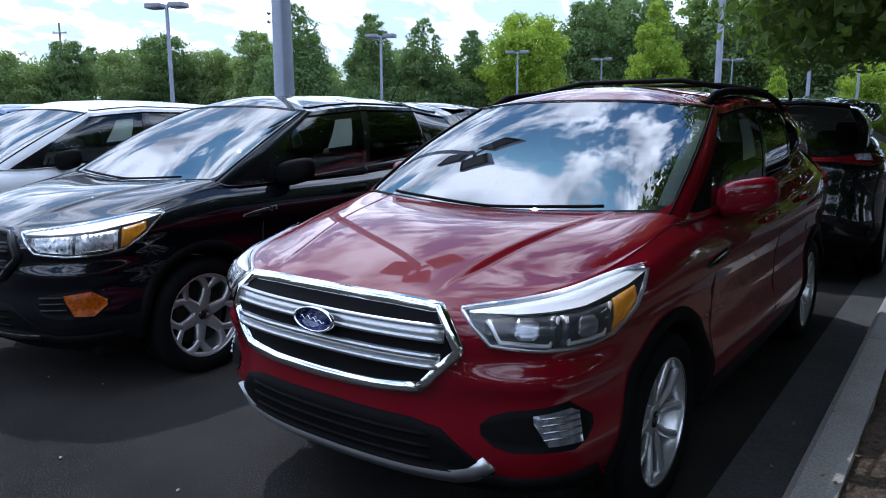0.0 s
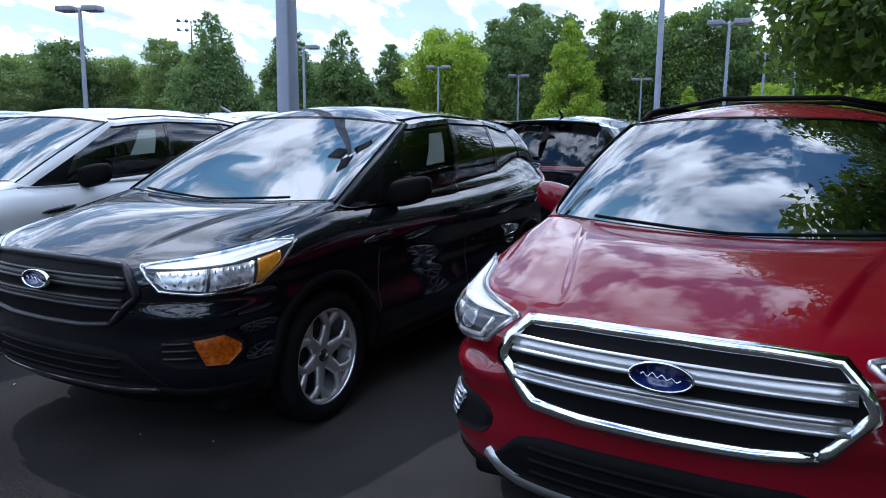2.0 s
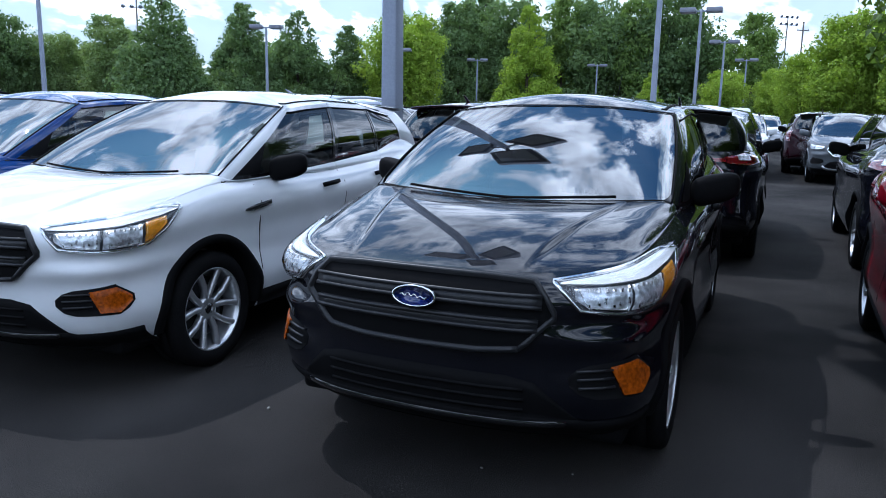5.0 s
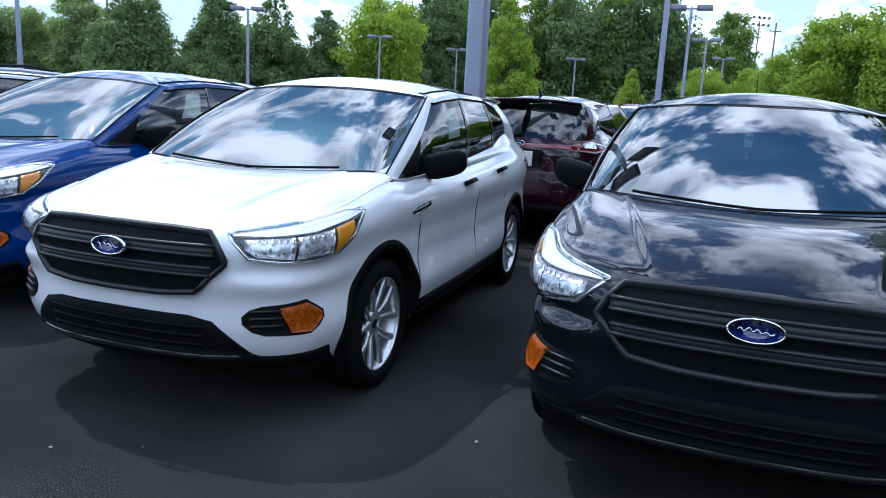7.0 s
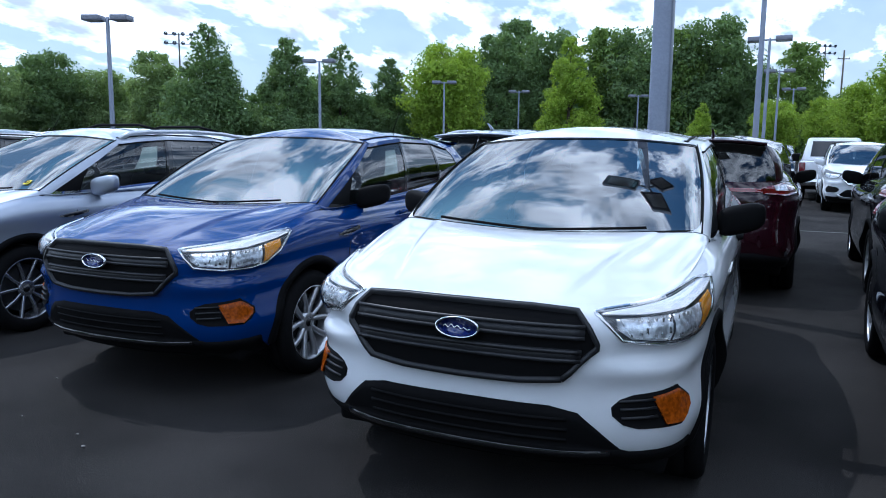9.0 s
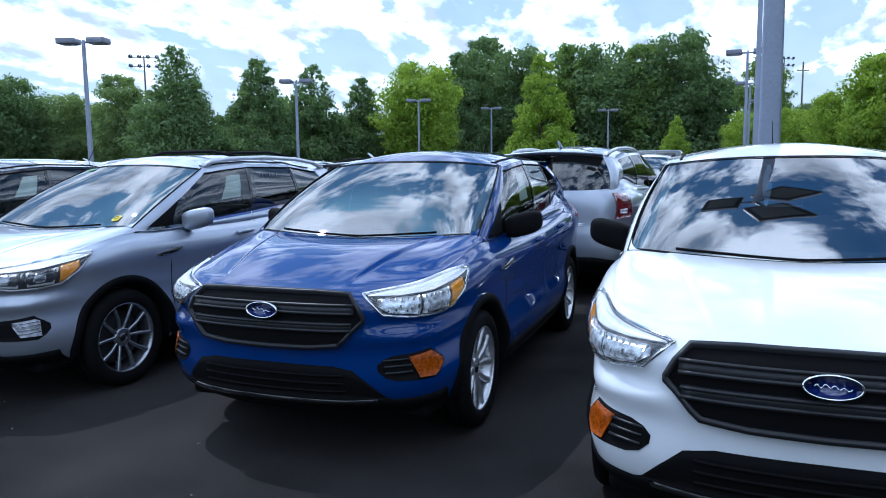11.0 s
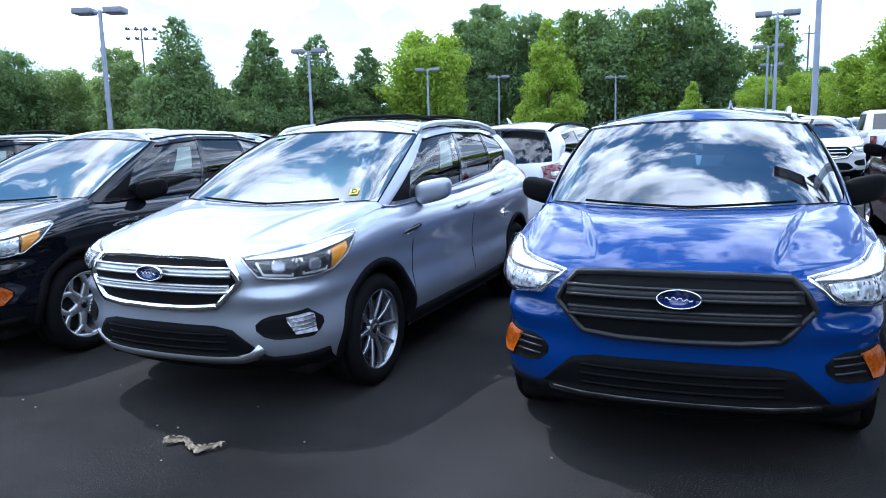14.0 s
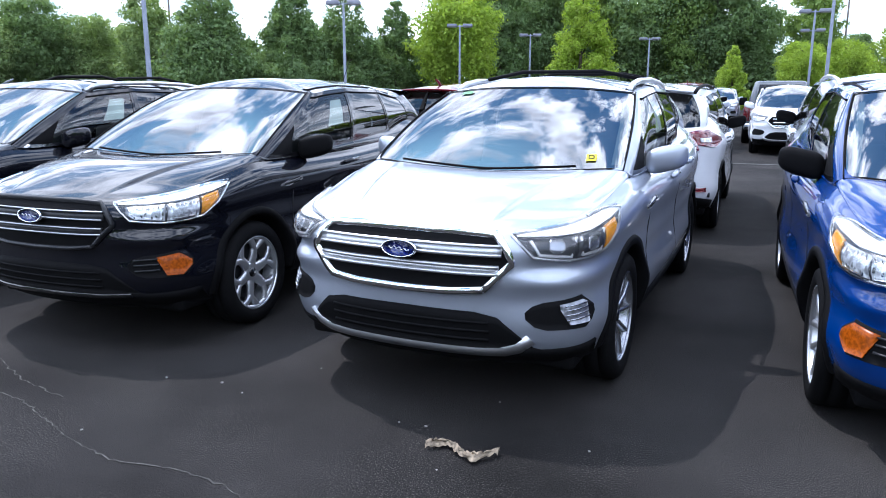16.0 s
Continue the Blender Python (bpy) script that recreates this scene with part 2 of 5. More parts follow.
def thing(name, m, label, category, group="", kind=""):
    ob = new(name)
    ob.empty_display_size = 0.2
    ob.matrix_basis = m
    return tagged(ob, label, category, group, kind)


def box(sx, sy, sz, cx=0, cy=0, cz=0, bevel=0.0, seg=2):
    bm = bmesh.new()
    bmesh.ops.create_cube(bm, size=1, matrix=Matrix.Translation((cx, cy, cz)) @ Matrix.Diagonal((sx, sy, sz, 1)))
    if bevel:
        bmesh.ops.bevel(bm, geom=bm.edges[:], offset=bevel, segments=seg, affect="EDGES", profile=0.5)
    return bm


def lathe(profile, seg=40, axis="x"):
    """A surface of revolution: profile of (along the axis, radius)."""
    p, f = [], []
    n = len(profile)
    for i in range(seg):
        a = 2 * math.pi * i / seg
        for s, r in profile:
            p.append((s, r * math.cos(a), r * math.sin(a)) if axis == "x" else (r * math.cos(a), r * math.sin(a), s))
    for i in range(seg):
        for j in range(n - 1):
            k = (i + 1) % seg
            f.append((i * n + j, k * n + j, k * n + j + 1, i * n + j + 1))
    return p, f


def tube(points, r, seg=10, r_end=None):
    p, f = [], []
    pts = [Vector(q) for q in points]
    for i, q in enumerate(pts):
        d = (pts[min(i + 1, len(pts) - 1)] - pts[max(i - 1, 0)]).normalized()
        a = d.orthogonal().normalized() if abs(d.z) > 0.9 else d.cross(Vector((0, 0, 1))).normalized()
        b = d.cross(a)
        rr = r if r_end is None else r + (r_end - r) * i / (len(pts) - 1)
        for k in range(seg):
            t = 2 * math.pi * k / seg
            p.append(tuple(q + a * rr * math.cos(t) + b * rr * math.sin(t)))
    for i in range(len(pts) - 1):
        for k in range(seg):
            j = (k + 1) % seg
            f.append((i * seg + k, i * seg + j, (i + 1) * seg + j, (i + 1) * seg + k))
    f.append(tuple(range(seg - 1, -1, -1)))
    f.append(tuple(range((len(pts) - 1) * seg, len(pts) * seg)))
    return p, f


def joined(*pieces):
    p, f = [], []
    for a, b in pieces:
        o = len(p)
        p += list(a)
        f += [tuple(i + o for i in q) for q in b]
    return p, f


def sheet(us, vs, fn, keep=None, close=False):
    p = [fn(u, v) for v in vs for u in us]
    n, f = len(us), []
    for j in range(len(vs) - 1):
        for i in range(n - 1):
            if keep is None or keep((us[i] + us[i + 1]) / 2, (vs[j] + vs[j + 1]) / 2):
                f.append((j * n + i, j * n + i + 1, (j + 1) * n + i + 1, (j + 1) * n + i))
    return p, f


def curve(keys, u, even=False):
    """A smooth curve through keys at whole u; even: its ends lie on the car's middle plane."""
    u = min(max(u, 0.0), len(keys) - 1.0)
    i = min(int(u), len(keys) - 2)
    t = u - i
    a, b = np.array(keys[i], float), np.array(keys[i + 1], float)
    ma = (b - np.array(keys[i - 1], float)) / 2 if i > 0 else (b - a)
    mb = (np.array(keys[i + 2], float) - a) / 2 if i + 2 < len(keys) else (b - a)
    if even and i == 0:
        ma[1:] = 0
    if even and i + 2 == len(keys):
        mb[1:] = 0
    t2, t3 = t * t, t * t * t
    return (2 * t3 - 3 * t2 + 1) * a + (t3 - 2 * t2 + t) * ma + (-2 * t3 + 3 * t2) * b + (t3 - t2) * mb


def ramp(x, a, b):
    t = min(max((x - a) / (b - a), 0.0), 1.0)
    return t * t * (3 - 2 * t)


# ---- the car's shell: u runs round the plan from the nose to the tail, z is the height ----
PLAN = [(0, 0.0), (0.30, 0.014), (0.55, 0.075), (0.78, 0.225), (0.862, 0.51), (0.90, 0.96), (0.912, 1.6), (0.918, 2.4), (0.91, 3.2),
        (0.895, 3.75), (0.84, 4.18), (0.68, 4.42), (0.36, 4.50), (0, 4.52)]
TAIL = len(PLAN) - 1.0
# level: height at nose, side and tail; width factor; nose and tail set back
LEVELS = [(0.26, 0.27, 0.30, 0.93, 0.19, -0.10), (0.345, 0.345, 0.38, 0.965, 0.06, -0.03), (0.47, 0.48, 0.50, 0.997, 0.015, 0.0),
          (0.61, 0.63, 0.65, 0.972, 0.012, 0.0), (0.695, 0.715, 0.735, 0.973, 0.006, -0.012),
          (0.76, 0.80, 0.82, 0.976, 0.01, -0.03), (0.84, 0.93, 0.96, 0.998, 0.02, -0.04),
          (0.895, 1.02, 1.06, 0.965, 0.05, -0.06), (0.93, 1.08, 1.13, 0.90, 0.10, -0.09)]


def level_point(k, u):
    zf, zs, zr, wf, nose, tail = LEVELS[k]
    x, y = curve(PLAN, u, True)
    a, b = 1 - ramp(y, 0.0, 1.15), ramp(y, 2.2, 4.4)
    top = ramp(k, 5, 8)
    z = zf * a + zs * (1 - a - b) + zr * b
    z += 0.035 * top * ramp(y, 2.0, 4.2)
    cheek = ramp(u, 1.95, 2.5) * (1 - ramp(u, 3.3, 4.3)) * (0.9 if k == 5 else 0)
    ridge = ramp(u, 1.3, 2.2) * (1 - ramp(u, 3.4, 5.0)) * (0, 0, 0, -0.25, 0.45, 0, 0, 0, 0)[k]
    x, y = x - 0.012 * (cheek - ridge), y + 0.020 * (cheek - ridge)
    return np.array((x * wf, y + nose * (1 - ramp(y, 0.3, 1.2)) + tail * ramp(y, 3.4, 4.3), z))


def column(u):
    return [level_point(k, u) for k in range(len(LEVELS))]


def shell(u, z, lift=0.0):
    """The point of the shell at u (its sign tells the side) and height z, lifted off it by lift."""
    s, c = (-1 if u < 0 else 1), column(abs(u))
    zs = [q[2] for q in c]

    def at(zz):
        k = int(np.searchsorted(zs, zz)) - 1
        k = min(max(k, 0), len(zs) - 2)
        return curve(c, k + (zz - zs[k]) / (zs[k + 1] - zs[k]))

    p = at(z)
    if lift:
        e = 0.02
        du = np.array(level_point(5, min(abs(u) + e, TAIL))) - np.array(level_point(5, max(abs(u) - e, 0)))
        if abs(u) < e or abs(u) > TAIL - e:
            du = np.array((1.0 if abs(u) < 1 else -1.0, 0, 0))
        dz = at(min(z + 0.02, zs[-1])) - at(max(z - 0.02, zs[0]))
        du[2] = 0
        n = np.cross(du, dz)
        p = p + n / (np.linalg.norm(n) + 1e-9) * lift
    return (s * p[0], p[1], p[2])


U_TABLE = [(curve(PLAN, 3 + i * 0.02)[1], 3 + i * 0.02) for i in range(420)]


def u_at(y):
    return float(np.interp(y, [a for a, b in U_TABLE], [b for a, b in U_TABLE]))


def outward(p, f, at, way):
    """Turns the faces so that those at a point look along a direction."""
    face = next(q for q in f if at in q)
    a, b, c = (np.array(p[k]) for k in face[:3])
    return (p, f) if np.dot(np.cross(b - a, c - b), way) > 0 else (p, [q[::-1] for q in f])


def patch(low, high, nu=16, nv=4, lift=0.006, depth=0.02, side=1, both=False):
    """A raised panel on the shell between two lines of (u, z), with closed edges."""
    lu, hu = [a for a, b in low], [a for a, b in high]
    u0, u1 = max(lu[0], hu[0]), min(lu[-1], hu[-1])
    us = sorted(set([u0 + (u1 - u0) * i / nu for i in range(nu + 1)] + [a for a in lu + hu if u0 < a < u1]))
    if both:
        us = [-a for a in us[::-1] if a > 0] + us
    n = len(us)

    def ends(u):
        a = float(np.interp(abs(u), lu, [b for a, b in low]))
        b = float(np.interp(abs(u), hu, [b for a, b in high]))
        return a, max(b, a + 0.001)

    p, f = [], []
    for layer in (lift, lift - depth):
        for u in us:
            a, b = ends(u)
            for j in range(nv + 1):
                p.append(shell(u * side, a + (b - a) * j / nv, layer))
    m, o = nv + 1, n * (nv + 1)
    for i in range(n - 1):
        for j in range(nv):
            f.append((i * m + j, (i + 1) * m + j, (i + 1) * m + j + 1, i * m + j + 1))
        for j in (0, nv):
            f.append((i * m + j, (i + 1) * m + j, o + (i + 1) * m + j, o + i * m + j))
    for i in (0, n - 1):
        for j in range(nv):
            f.append((i * m + j, i * m + j + 1, o + i * m + j + 1, o + i * m + j))
    return outward(p, f, n // 2 * m + nv // 2, np.array(p[n // 2 * m + nv // 2]) - np.array(p[o + n // 2 * m + nv // 2]))


def band(line, width, lift, depth=0.02, side=1, both=False, nu=20):
    """A moulding that follows a line of (u, z) on the shell."""
    if both:
        line = [(-u, z) for u, z in line[::-1] if u > 0] + list(line)
    pts = []
    for (a, b), (c, d) in zip(line, line[1:]):
        k = max(1, int(abs(c - a) * 6 + abs(d - b) * 12))
        pts += [(a + (c - a) * i / k, b + (d - b) * i / k) for i in range(k)]
    pts.append(line[-1])
    q = [np.array(shell(u * side, z, 0.001)) for u, z in pts]
    o = [np.array(shell(u * side, z, 0.021)) for u, z in pts]
    p, f = [], []
    for i in range(len(q)):
        d = q[min(i + 1, len(q) - 1)] - q[max(i - 1, 0)]
        nrm = (o[i] - q[i]) / (np.linalg.norm(o[i] - q[i]) + 1e-9)
        w = np.cross(nrm, d)
        w = w / (np.linalg.norm(w) + 1e-9) * width / 2
        p += [q[i] - w - nrm * (depth - lift), q[i] - w * 0.8 + nrm * lift, q[i] + w * 0.8 + nrm * lift, q[i] + w - nrm * (depth - lift)]
    for i in range(len(q) - 1):
        for j in range(3):
            f.append((4 * i + j, 4 * i + 4 + j, 4 * i + 5 + j, 4 * i + 1 + j))
    f += [(0, 1, 2, 3), tuple(len(p) - 4 + j for j in (3, 2, 1, 0))]
    return p, f


AXLES = (0.935, 3.62)
WHEEL_R, ARCH_R = 0.348, 0.412


def in_arch(p, grow=0.0):
    return abs(p[0]) > 0.55 and any((p[1] - a) ** 2 + (p[2] - 0.36) ** 2 < (ARCH_R + grow) ** 2 for a in AXLES)


def shell_mesh(nu=160, nv=48):
    us = [u * TAIL / nu for u in range(-nu, nu + 1)]
    vs = [i * (len(LEVELS) - 1) / nv for i in range(nv + 1)]

    def fn(u, v):
        c = column(abs(u))
        p = curve(c, v)
        return (math.copysign(1, u) * p[0], p[1], p[2])

    p, f = sheet(us, vs, fn)
    inside = [in_arch(q) for q in p]
    f = [q for q in f if not all(inside[i] for i in q)]
    for i, q in enumerate(p):
        if inside[i]:
            axle = min(AXLES, key=lambda a: abs(q[1] - a))
            d = math.hypot(q[1] - axle, q[2] - 0.36) or 1.0
            p[i] = (q[0], axle + (q[1] - axle) * ARCH_R / d, 0.36 + (q[2] - 0.36) * ARCH_R / d)
    return p, f


# greenhouse: (x, y, z) at the belt and at the roof's edge, from the windscreen's middle to the rear window's middle
BELT = [(0, 1.005, 1.090), (0.42, 1.022, 1.105), (0.745, 1.095, 1.122), (0.82, 1.24, 1.085), (0.825, 1.75, 1.10), (0.815, 2.38, 1.135), (0.812, 2.46, 1.14), (0.775, 3.16, 1.185),
        (0.77, 3.22, 1.19), (0.70, 3.80, 1.27), (0.69, 4.20, 1.17), (0.40, 4.36, 1.14), (0, 4.40, 1.13)]
ROOF = [(0, 1.88, 1.575), (0.34, 1.90, 1.568), (0.635, 1.96, 1.54), (0.675, 2.06, 1.53), (0.682, 2.22, 1.55), (0.68, 2.50, 1.57), (0.68, 2.58, 1.572), (0.66, 3.14, 1.56),
        (0.658, 3.20, 1.557), (0.61, 3.68, 1.50), (0.56, 3.98, 1.52), (0.30, 4.08, 1.555), (0, 4.10, 1.565)]


def house(u, v, lift=0.0):
    def at(uu, vv):
        a, b = curve(BELT, abs(uu), True), curve(ROOF, abs(uu), True)
        p = a + (b - a) * vv
        w = 0.05 * math.sin(math.pi * vv)
        k = ramp(abs(uu), 1.2, 3.2)
        p[0] += w * k * 0.75
        p[1] -= w * (1 - k) * 0.55 if abs(uu) < 6 else -0.6 * w * ramp(abs(uu), 9, 11)
        p[2] += w * 0.5 * (1 - k)
        return p

    p = at(u, v)
    if lift:
        du = at(min(abs(u) + 0.03, 12), v) - at(max(abs(u) - 0.03, 0), v)
        if abs(u) < 0.03 or abs(u) > 11.97:
            du = np.array((1.0 if abs(u) < 1 else -1.0, 0, 0))
        dv = at(u, min(v + 0.02, 1)) - at(u, max(v - 0.02, 0))
        n = np.cross(du, dv)
        p = p + n / (np.linalg.norm(n) + 1e-9) * lift
    return (math.copysign(1, u) * p[0], p[1], p[2])


def house_patch(u0, u1, v0, v1, nu=10, nv=8, lift=0.0):
    us = [u0 + (u1 - u0) * i / nu for i in range(nu + 1)]
    vs = [v0 + (v1 - v0) * i / nv for i in range(nv + 1)]
    p, f = sheet(us, vs, lambda u, v: house(u, v, lift))
    k = nv // 2 * (nu + 1) + nu // 2
    return outward(p, f, k, np.array(house(us[nu // 2], vs[nv // 2], lift + 0.02)) - np.array(p[k]))


def corner_fillet(side, top):
    """The rounded corner of the windscreen's frame."""
    du, dv = (0.20, 0.08) if top else (0.34, 0.17)
    corner, way = (2.2, 1.0 if top else 0.0), (-1 if top else 1)
    arc = [(corner[0] - du + du * math.sin(a), corner[1] + way * (dv - dv * math.cos(a))) for a in [math.pi / 2 * i / 12 for i in range(13)]]
    p = [house(side * corner[0], corner[1], 0.004)] + [house(side * u, v, 0.004) for u, v in arc]
    return outward(p, [(0, i, i + 1) for i in range(1, 13)], 6, np.array((0.0, -1.0, 0.5)))


def sail_mesh(side):
    """The black corner piece that carries the door mirror, coming to a point up the pillar."""
    p, f = sheet([i / 6 for i in range(7)], [i / 8 for i in range(9)], lambda a, b: house(side * (2.80 + a * 0.62 * (1 - b) ** 0.8), 0.05 + 0.42 * b, 0.003))
    return outward(p, f, 30, np.array((side, 0.0, 0.0)))


def shoulder_mesh():
    us = [2.3 + 9.7 * i / 70 for i in range(71)]
    us = [-u for u in us[::-1]] + us

    def fn(u, j):
        b = curve(BELT, abs(u), True)
        k = u_at(b[1]) if abs(u) < 10 else u_at(4.20) + (TAIL - u_at(4.20)) * (abs(u) - 10) / 2
        a = np.array(shell(k, 9.0))
        a[2] = column(k)[-1][2]
        a[0], a[1] = column(k)[-1][0], column(k)[-1][1]
        q = a + (b - a) * j / 3
        q[0] += 0.012 * math.sin(math.pi * j / 3)
        return (math.copysign(1, u) * q[0], q[1], q[2])

    p, f = sheet(us, range(4), fn)
    n = len(us)
    return p, [q for q in f if q[0] % n != 70]


def roof_point(u, s):
    """The roof at u round its edge, s of the way to its middle."""
    p = curve(ROOF, abs(u), True)
    cx = np.array((0, 3.0 + (p[1] - 3.0) * 0.72, 1.662 - 0.044 * ((p[1] - 2.7) / 1.4) ** 2))
    q = p + (cx - p) * s
    q[2] = p[2] + (cx[2] - p[2]) * math.sin(s * math.pi / 2)
    return (math.copysign(1, u) * q[0], q[1], q[2])


def roof_mesh():
    return sheet([u * 12 / 60 for u in range(-60, 61)], [i / 12 for i in range(13)], roof_point)


def hood_mesh(lift=0.004, k=40):
    us = [i / k for i in range(-k, k + 1)]
    vs = [i / 30 for i in range(31)]
    edge = [(curve(column(k * 0.05), len(LEVELS) - 1)) for k in range(0, 141)]
    ex, ey, ez = ([e[i] for e in edge] for i in range(3))
    cowl = [curve(BELT, k * 0.05, True) for k in range(0, 61)]
    cxs, cys, czs = ([e[i] for e in cowl] for i in range(3))

    def fn(s, r):
        x = 0.835 * abs(s)
        yf, zf = float(np.interp(x, ex, ey)), float(np.interp(x, ex, ez))
        yc, zc = float(np.interp(x, cxs, cys)), float(np.interp(x, cxs, czs))
        y = yf + (yc - yf) * r
        z = zf + (zc - zf) * r + (0.052 * (1 - s * s) + 0.008) * math.sin(math.pi * r * 0.98) + lift * ramp(r, 0.0, 0.05)
        ridge = 0.36 + 0.22 * r
        z -= 0.013 * ramp(x, ridge - 0.016, ridge + 0.016) * ramp(r, 0.0, 0.25) * (1 - 0.5 * ramp(r, 0.7, 1.0))
        return (math.copysign(x, s), y, z)

    return sheet(us, vs, fn)


def hood_gap(side):
    p = hood_mesh()[0]
    n = 81
    col = 1 if side < 0 else n - 2
    return tube([p[j * n + col] for j in range(1, 31)], 0.0045, 6)


def arch_mesh(axle, side):
    us = [radians(-8 + 196 * i / 36) for i in range(37)]
    rs = [(0.372, -0.10), (0.380, -0.012), (0.388, 0.012), (0.428, 0.013), (0.440, -0.008)]

    def fn(a, j):
        r, lift = rs[int(j)]
        y, z = axle + r * math.cos(a), 0.36 + r * math.sin(a)
        q = shell(side * u_at(y), max(z, 0.24), lift)
        return (q[0], y, max(z, 0.27))

    return sheet(us, range(len(rs)), fn)


# ---- wheels ----
def tyre_mesh():
    r = WHEEL_R
    return lathe([(-0.10, 0.243), (-0.112, 0.262), (-0.116, 0.288), (-0.108, r - 0.022), (-0.085, r - 0.004), (-0.045, r), (-0.043, r - 0.007), (-0.036, r - 0.007), (-0.034, r),
                  (0.034, r), (0.036, r - 0.007), (0.043, r - 0.007), (0.045, r), (0.085, r - 0.004), (0.108, r - 0.022), (0.116, 0.288), (0.112, 0.262), (0.10, 0.243)], 48)


def spoke(a, r0, r1, w0, w1, x0, x1, thick=0.03, skew=0.0):
    p = []
    for r, w, x, b in ((r0, w0, x0, a), ((r0 + r1) / 2, (w0 + w1) / 2 * 0.92, (x0 + x1) / 2 + 0.006, a + skew / 2), (r1, w1, x1, a + skew)):
        c, s = math.cos(b), math.sin(b)
        for q, d in ((-w / 2, -0.008), (-w / 4, 0.0), (w / 4, 0.0), (w / 2, -0.008), (w / 2, -thick), (-w / 2, -thick)):
            p.append((x + d, r * c - q * s, r * s + q * c))
    f = [(6 * i + j, 6 * i + (j + 1) % 6, 6 * i + 6 + (j + 1) % 6, 6 * i + 6 + j) for i in range(2) for j in range(6)]
    return p, f


def rim_mesh(style):
    pieces = [lathe([(-0.09, 0.20), (-0.06, 0.205), (0.07, 0.213), (0.088, 0.222), (0.098, 0.231), (0.103, 0.229), (0.103, 0.222)], 48),
              lathe([(0.062, 0.0), (0.066, 0.05), (0.062, 0.062), (0.03, 0.066)], 24)]
    for k in range(5 if style != "cover" else 6):
        a = 2 * math.pi * k / (5 if style != "cover" else 6) + 0.3
        if style == "split":
            pieces += [spoke(a + d, 0.045, 0.222, 0.030, 0.036, 0.062, 0.088, 0.035, d * 1.2) for d in (-0.17, 0.17)]
        elif style == "many":
            pieces += [spoke(a + d, 0.045, 0.224, 0.024, 0.026, 0.060, 0.088, 0.035, d * 0.45) for d in (-0.24, 0.24)]
        else:
            pieces += [spoke(a, 0.04, 0.150, 0.075, 0.050, 0.062, 0.078, 0.03)]
            pieces += [spoke(a, 0.135, 0.222, 0.034, 0.060, 0.078, 0.086, 0.03, d) for d in (-0.34, 0.34)]
    if style == "cover":
        pieces.append(lathe([(0.078, 0.205), (0.088, 0.212), (0.09, 0.224)], 48))
    p, f = joined(*pieces)
    return [(x, y * 1.09, z * 1.09) for x, y, z in p], f


def add_wheels(car, style, alloy, back):
    for ax in AXLES:
        for side in (-1, 1):
            w = part("wheel", mesh("brake_drum", lambda: lathe([(-0.08, 0.19), (0.0, 0.19), (0.012, 0.14), (0.012, 0.0)], 32)), back, car, "",
                     pose(side * 0.757, ax, WHEEL_R, 0, 0, 0 if side > 0 else 180))
            part("tyre", mesh("tyre", tyre_mesh), RUBBER, w)
            part("rim", mesh("rim_" + style, lambda: rim_mesh(style)), alloy, w)
            part("hub_cap", mesh("hub_cap", lambda: lathe([(0.060, 0.034), (0.072, 0.032), (0.076, 0.0)], 24)), GLOSS_BLACK, w)


# ---- parts of the car ----
HEAD_LOW = [(1.86, 0.900), (2.0, 0.86), (2.2, 0.812), (2.8, 0.797), (3.4, 0.80), (3.8, 0.815), (4.1, 0.88), (4.40, 0.975)]
HEAD_HIGH = [(1.86, 0.905), (2.5, 0.926), (3.3, 0.954), (4.0, 0.980), (4.40, 0.990)]
GRILLE_LOW = [(0, 0.635), (0.8, 0.64), (1.43, 0.655), (1.9, 0.783)]
GRILLE_HIGH = [(0, 0.912), (1.0, 0.912), (1.6, 0.905), (1.9, 0.79)]


def seat_mesh(rear=False):
    w = 1.15 if rear else 0.50
    pieces = []
    for sx, sy, sz, cx, cy, cz, tilt in ((w, 0.50, 0.16, 0, 0, 0.58, -6), (w, 0.14, 0.62, 0, 0.27, 0.90, -14)) + (
            ((0.26, 0.10, 0.19, 0, 0.37, 1.29, -8),) if not rear else ((0.24, 0.09, 0.15, -0.33, 0.36, 1.24, -8), (0.24, 0.09, 0.15, 0.33, 0.36, 1.24, -8))):
        bm = box(sx, sy, sz, bevel=0.05, seg=3)
        bm.transform(pose(cx, cy, cz, tilt))
        bm.verts.index_update()
        pieces.append(([tuple(v.co) for v in bm.verts], [tuple(v.index for v in q.verts) for q in bm.faces]))
        bm.free()
    return joined(*pieces)


def dash_mesh():
    prof = [(1.06, 1.06), (1.30, 1.075), (1.62, 1.085), (1.80, 1.05), (1.86, 0.95), (1.80, 0.7), (1.55, 0.5)]
    return sheet([-0.76, -0.4, -0.34, 0.3, 0.4, 0.76], range(len(prof)), lambda x, j: (x, prof[int(j)][0], prof[int(j)][1] - (0.02 if abs(x) < 0.3 else 0)))


def mirror_mesh(side):
    bm = bmesh.new()
    bmesh.ops.create_uvsphere(bm, u_segments=20, v_segments=12, radius=1)
    for v in bm.verts:
        x, y, z = v.co
        e = lambda t: math.copysign(abs(t) ** 0.62, t)
        out = e(x) * side
        tall = 0.074 + 0.008 * out if z > 0 else 0.084 - 0.018 * out
        v.co = (0.120 * e(x), 0.070 * e(y) * (1.0 - 0.25 * out if y < 0 else 0.6) + 0.02 * out, tall * e(z) + 0.014 * out)
    bm.transform(Matrix.Translation((side * 0.935, 1.63, 1.155)))
    return bm


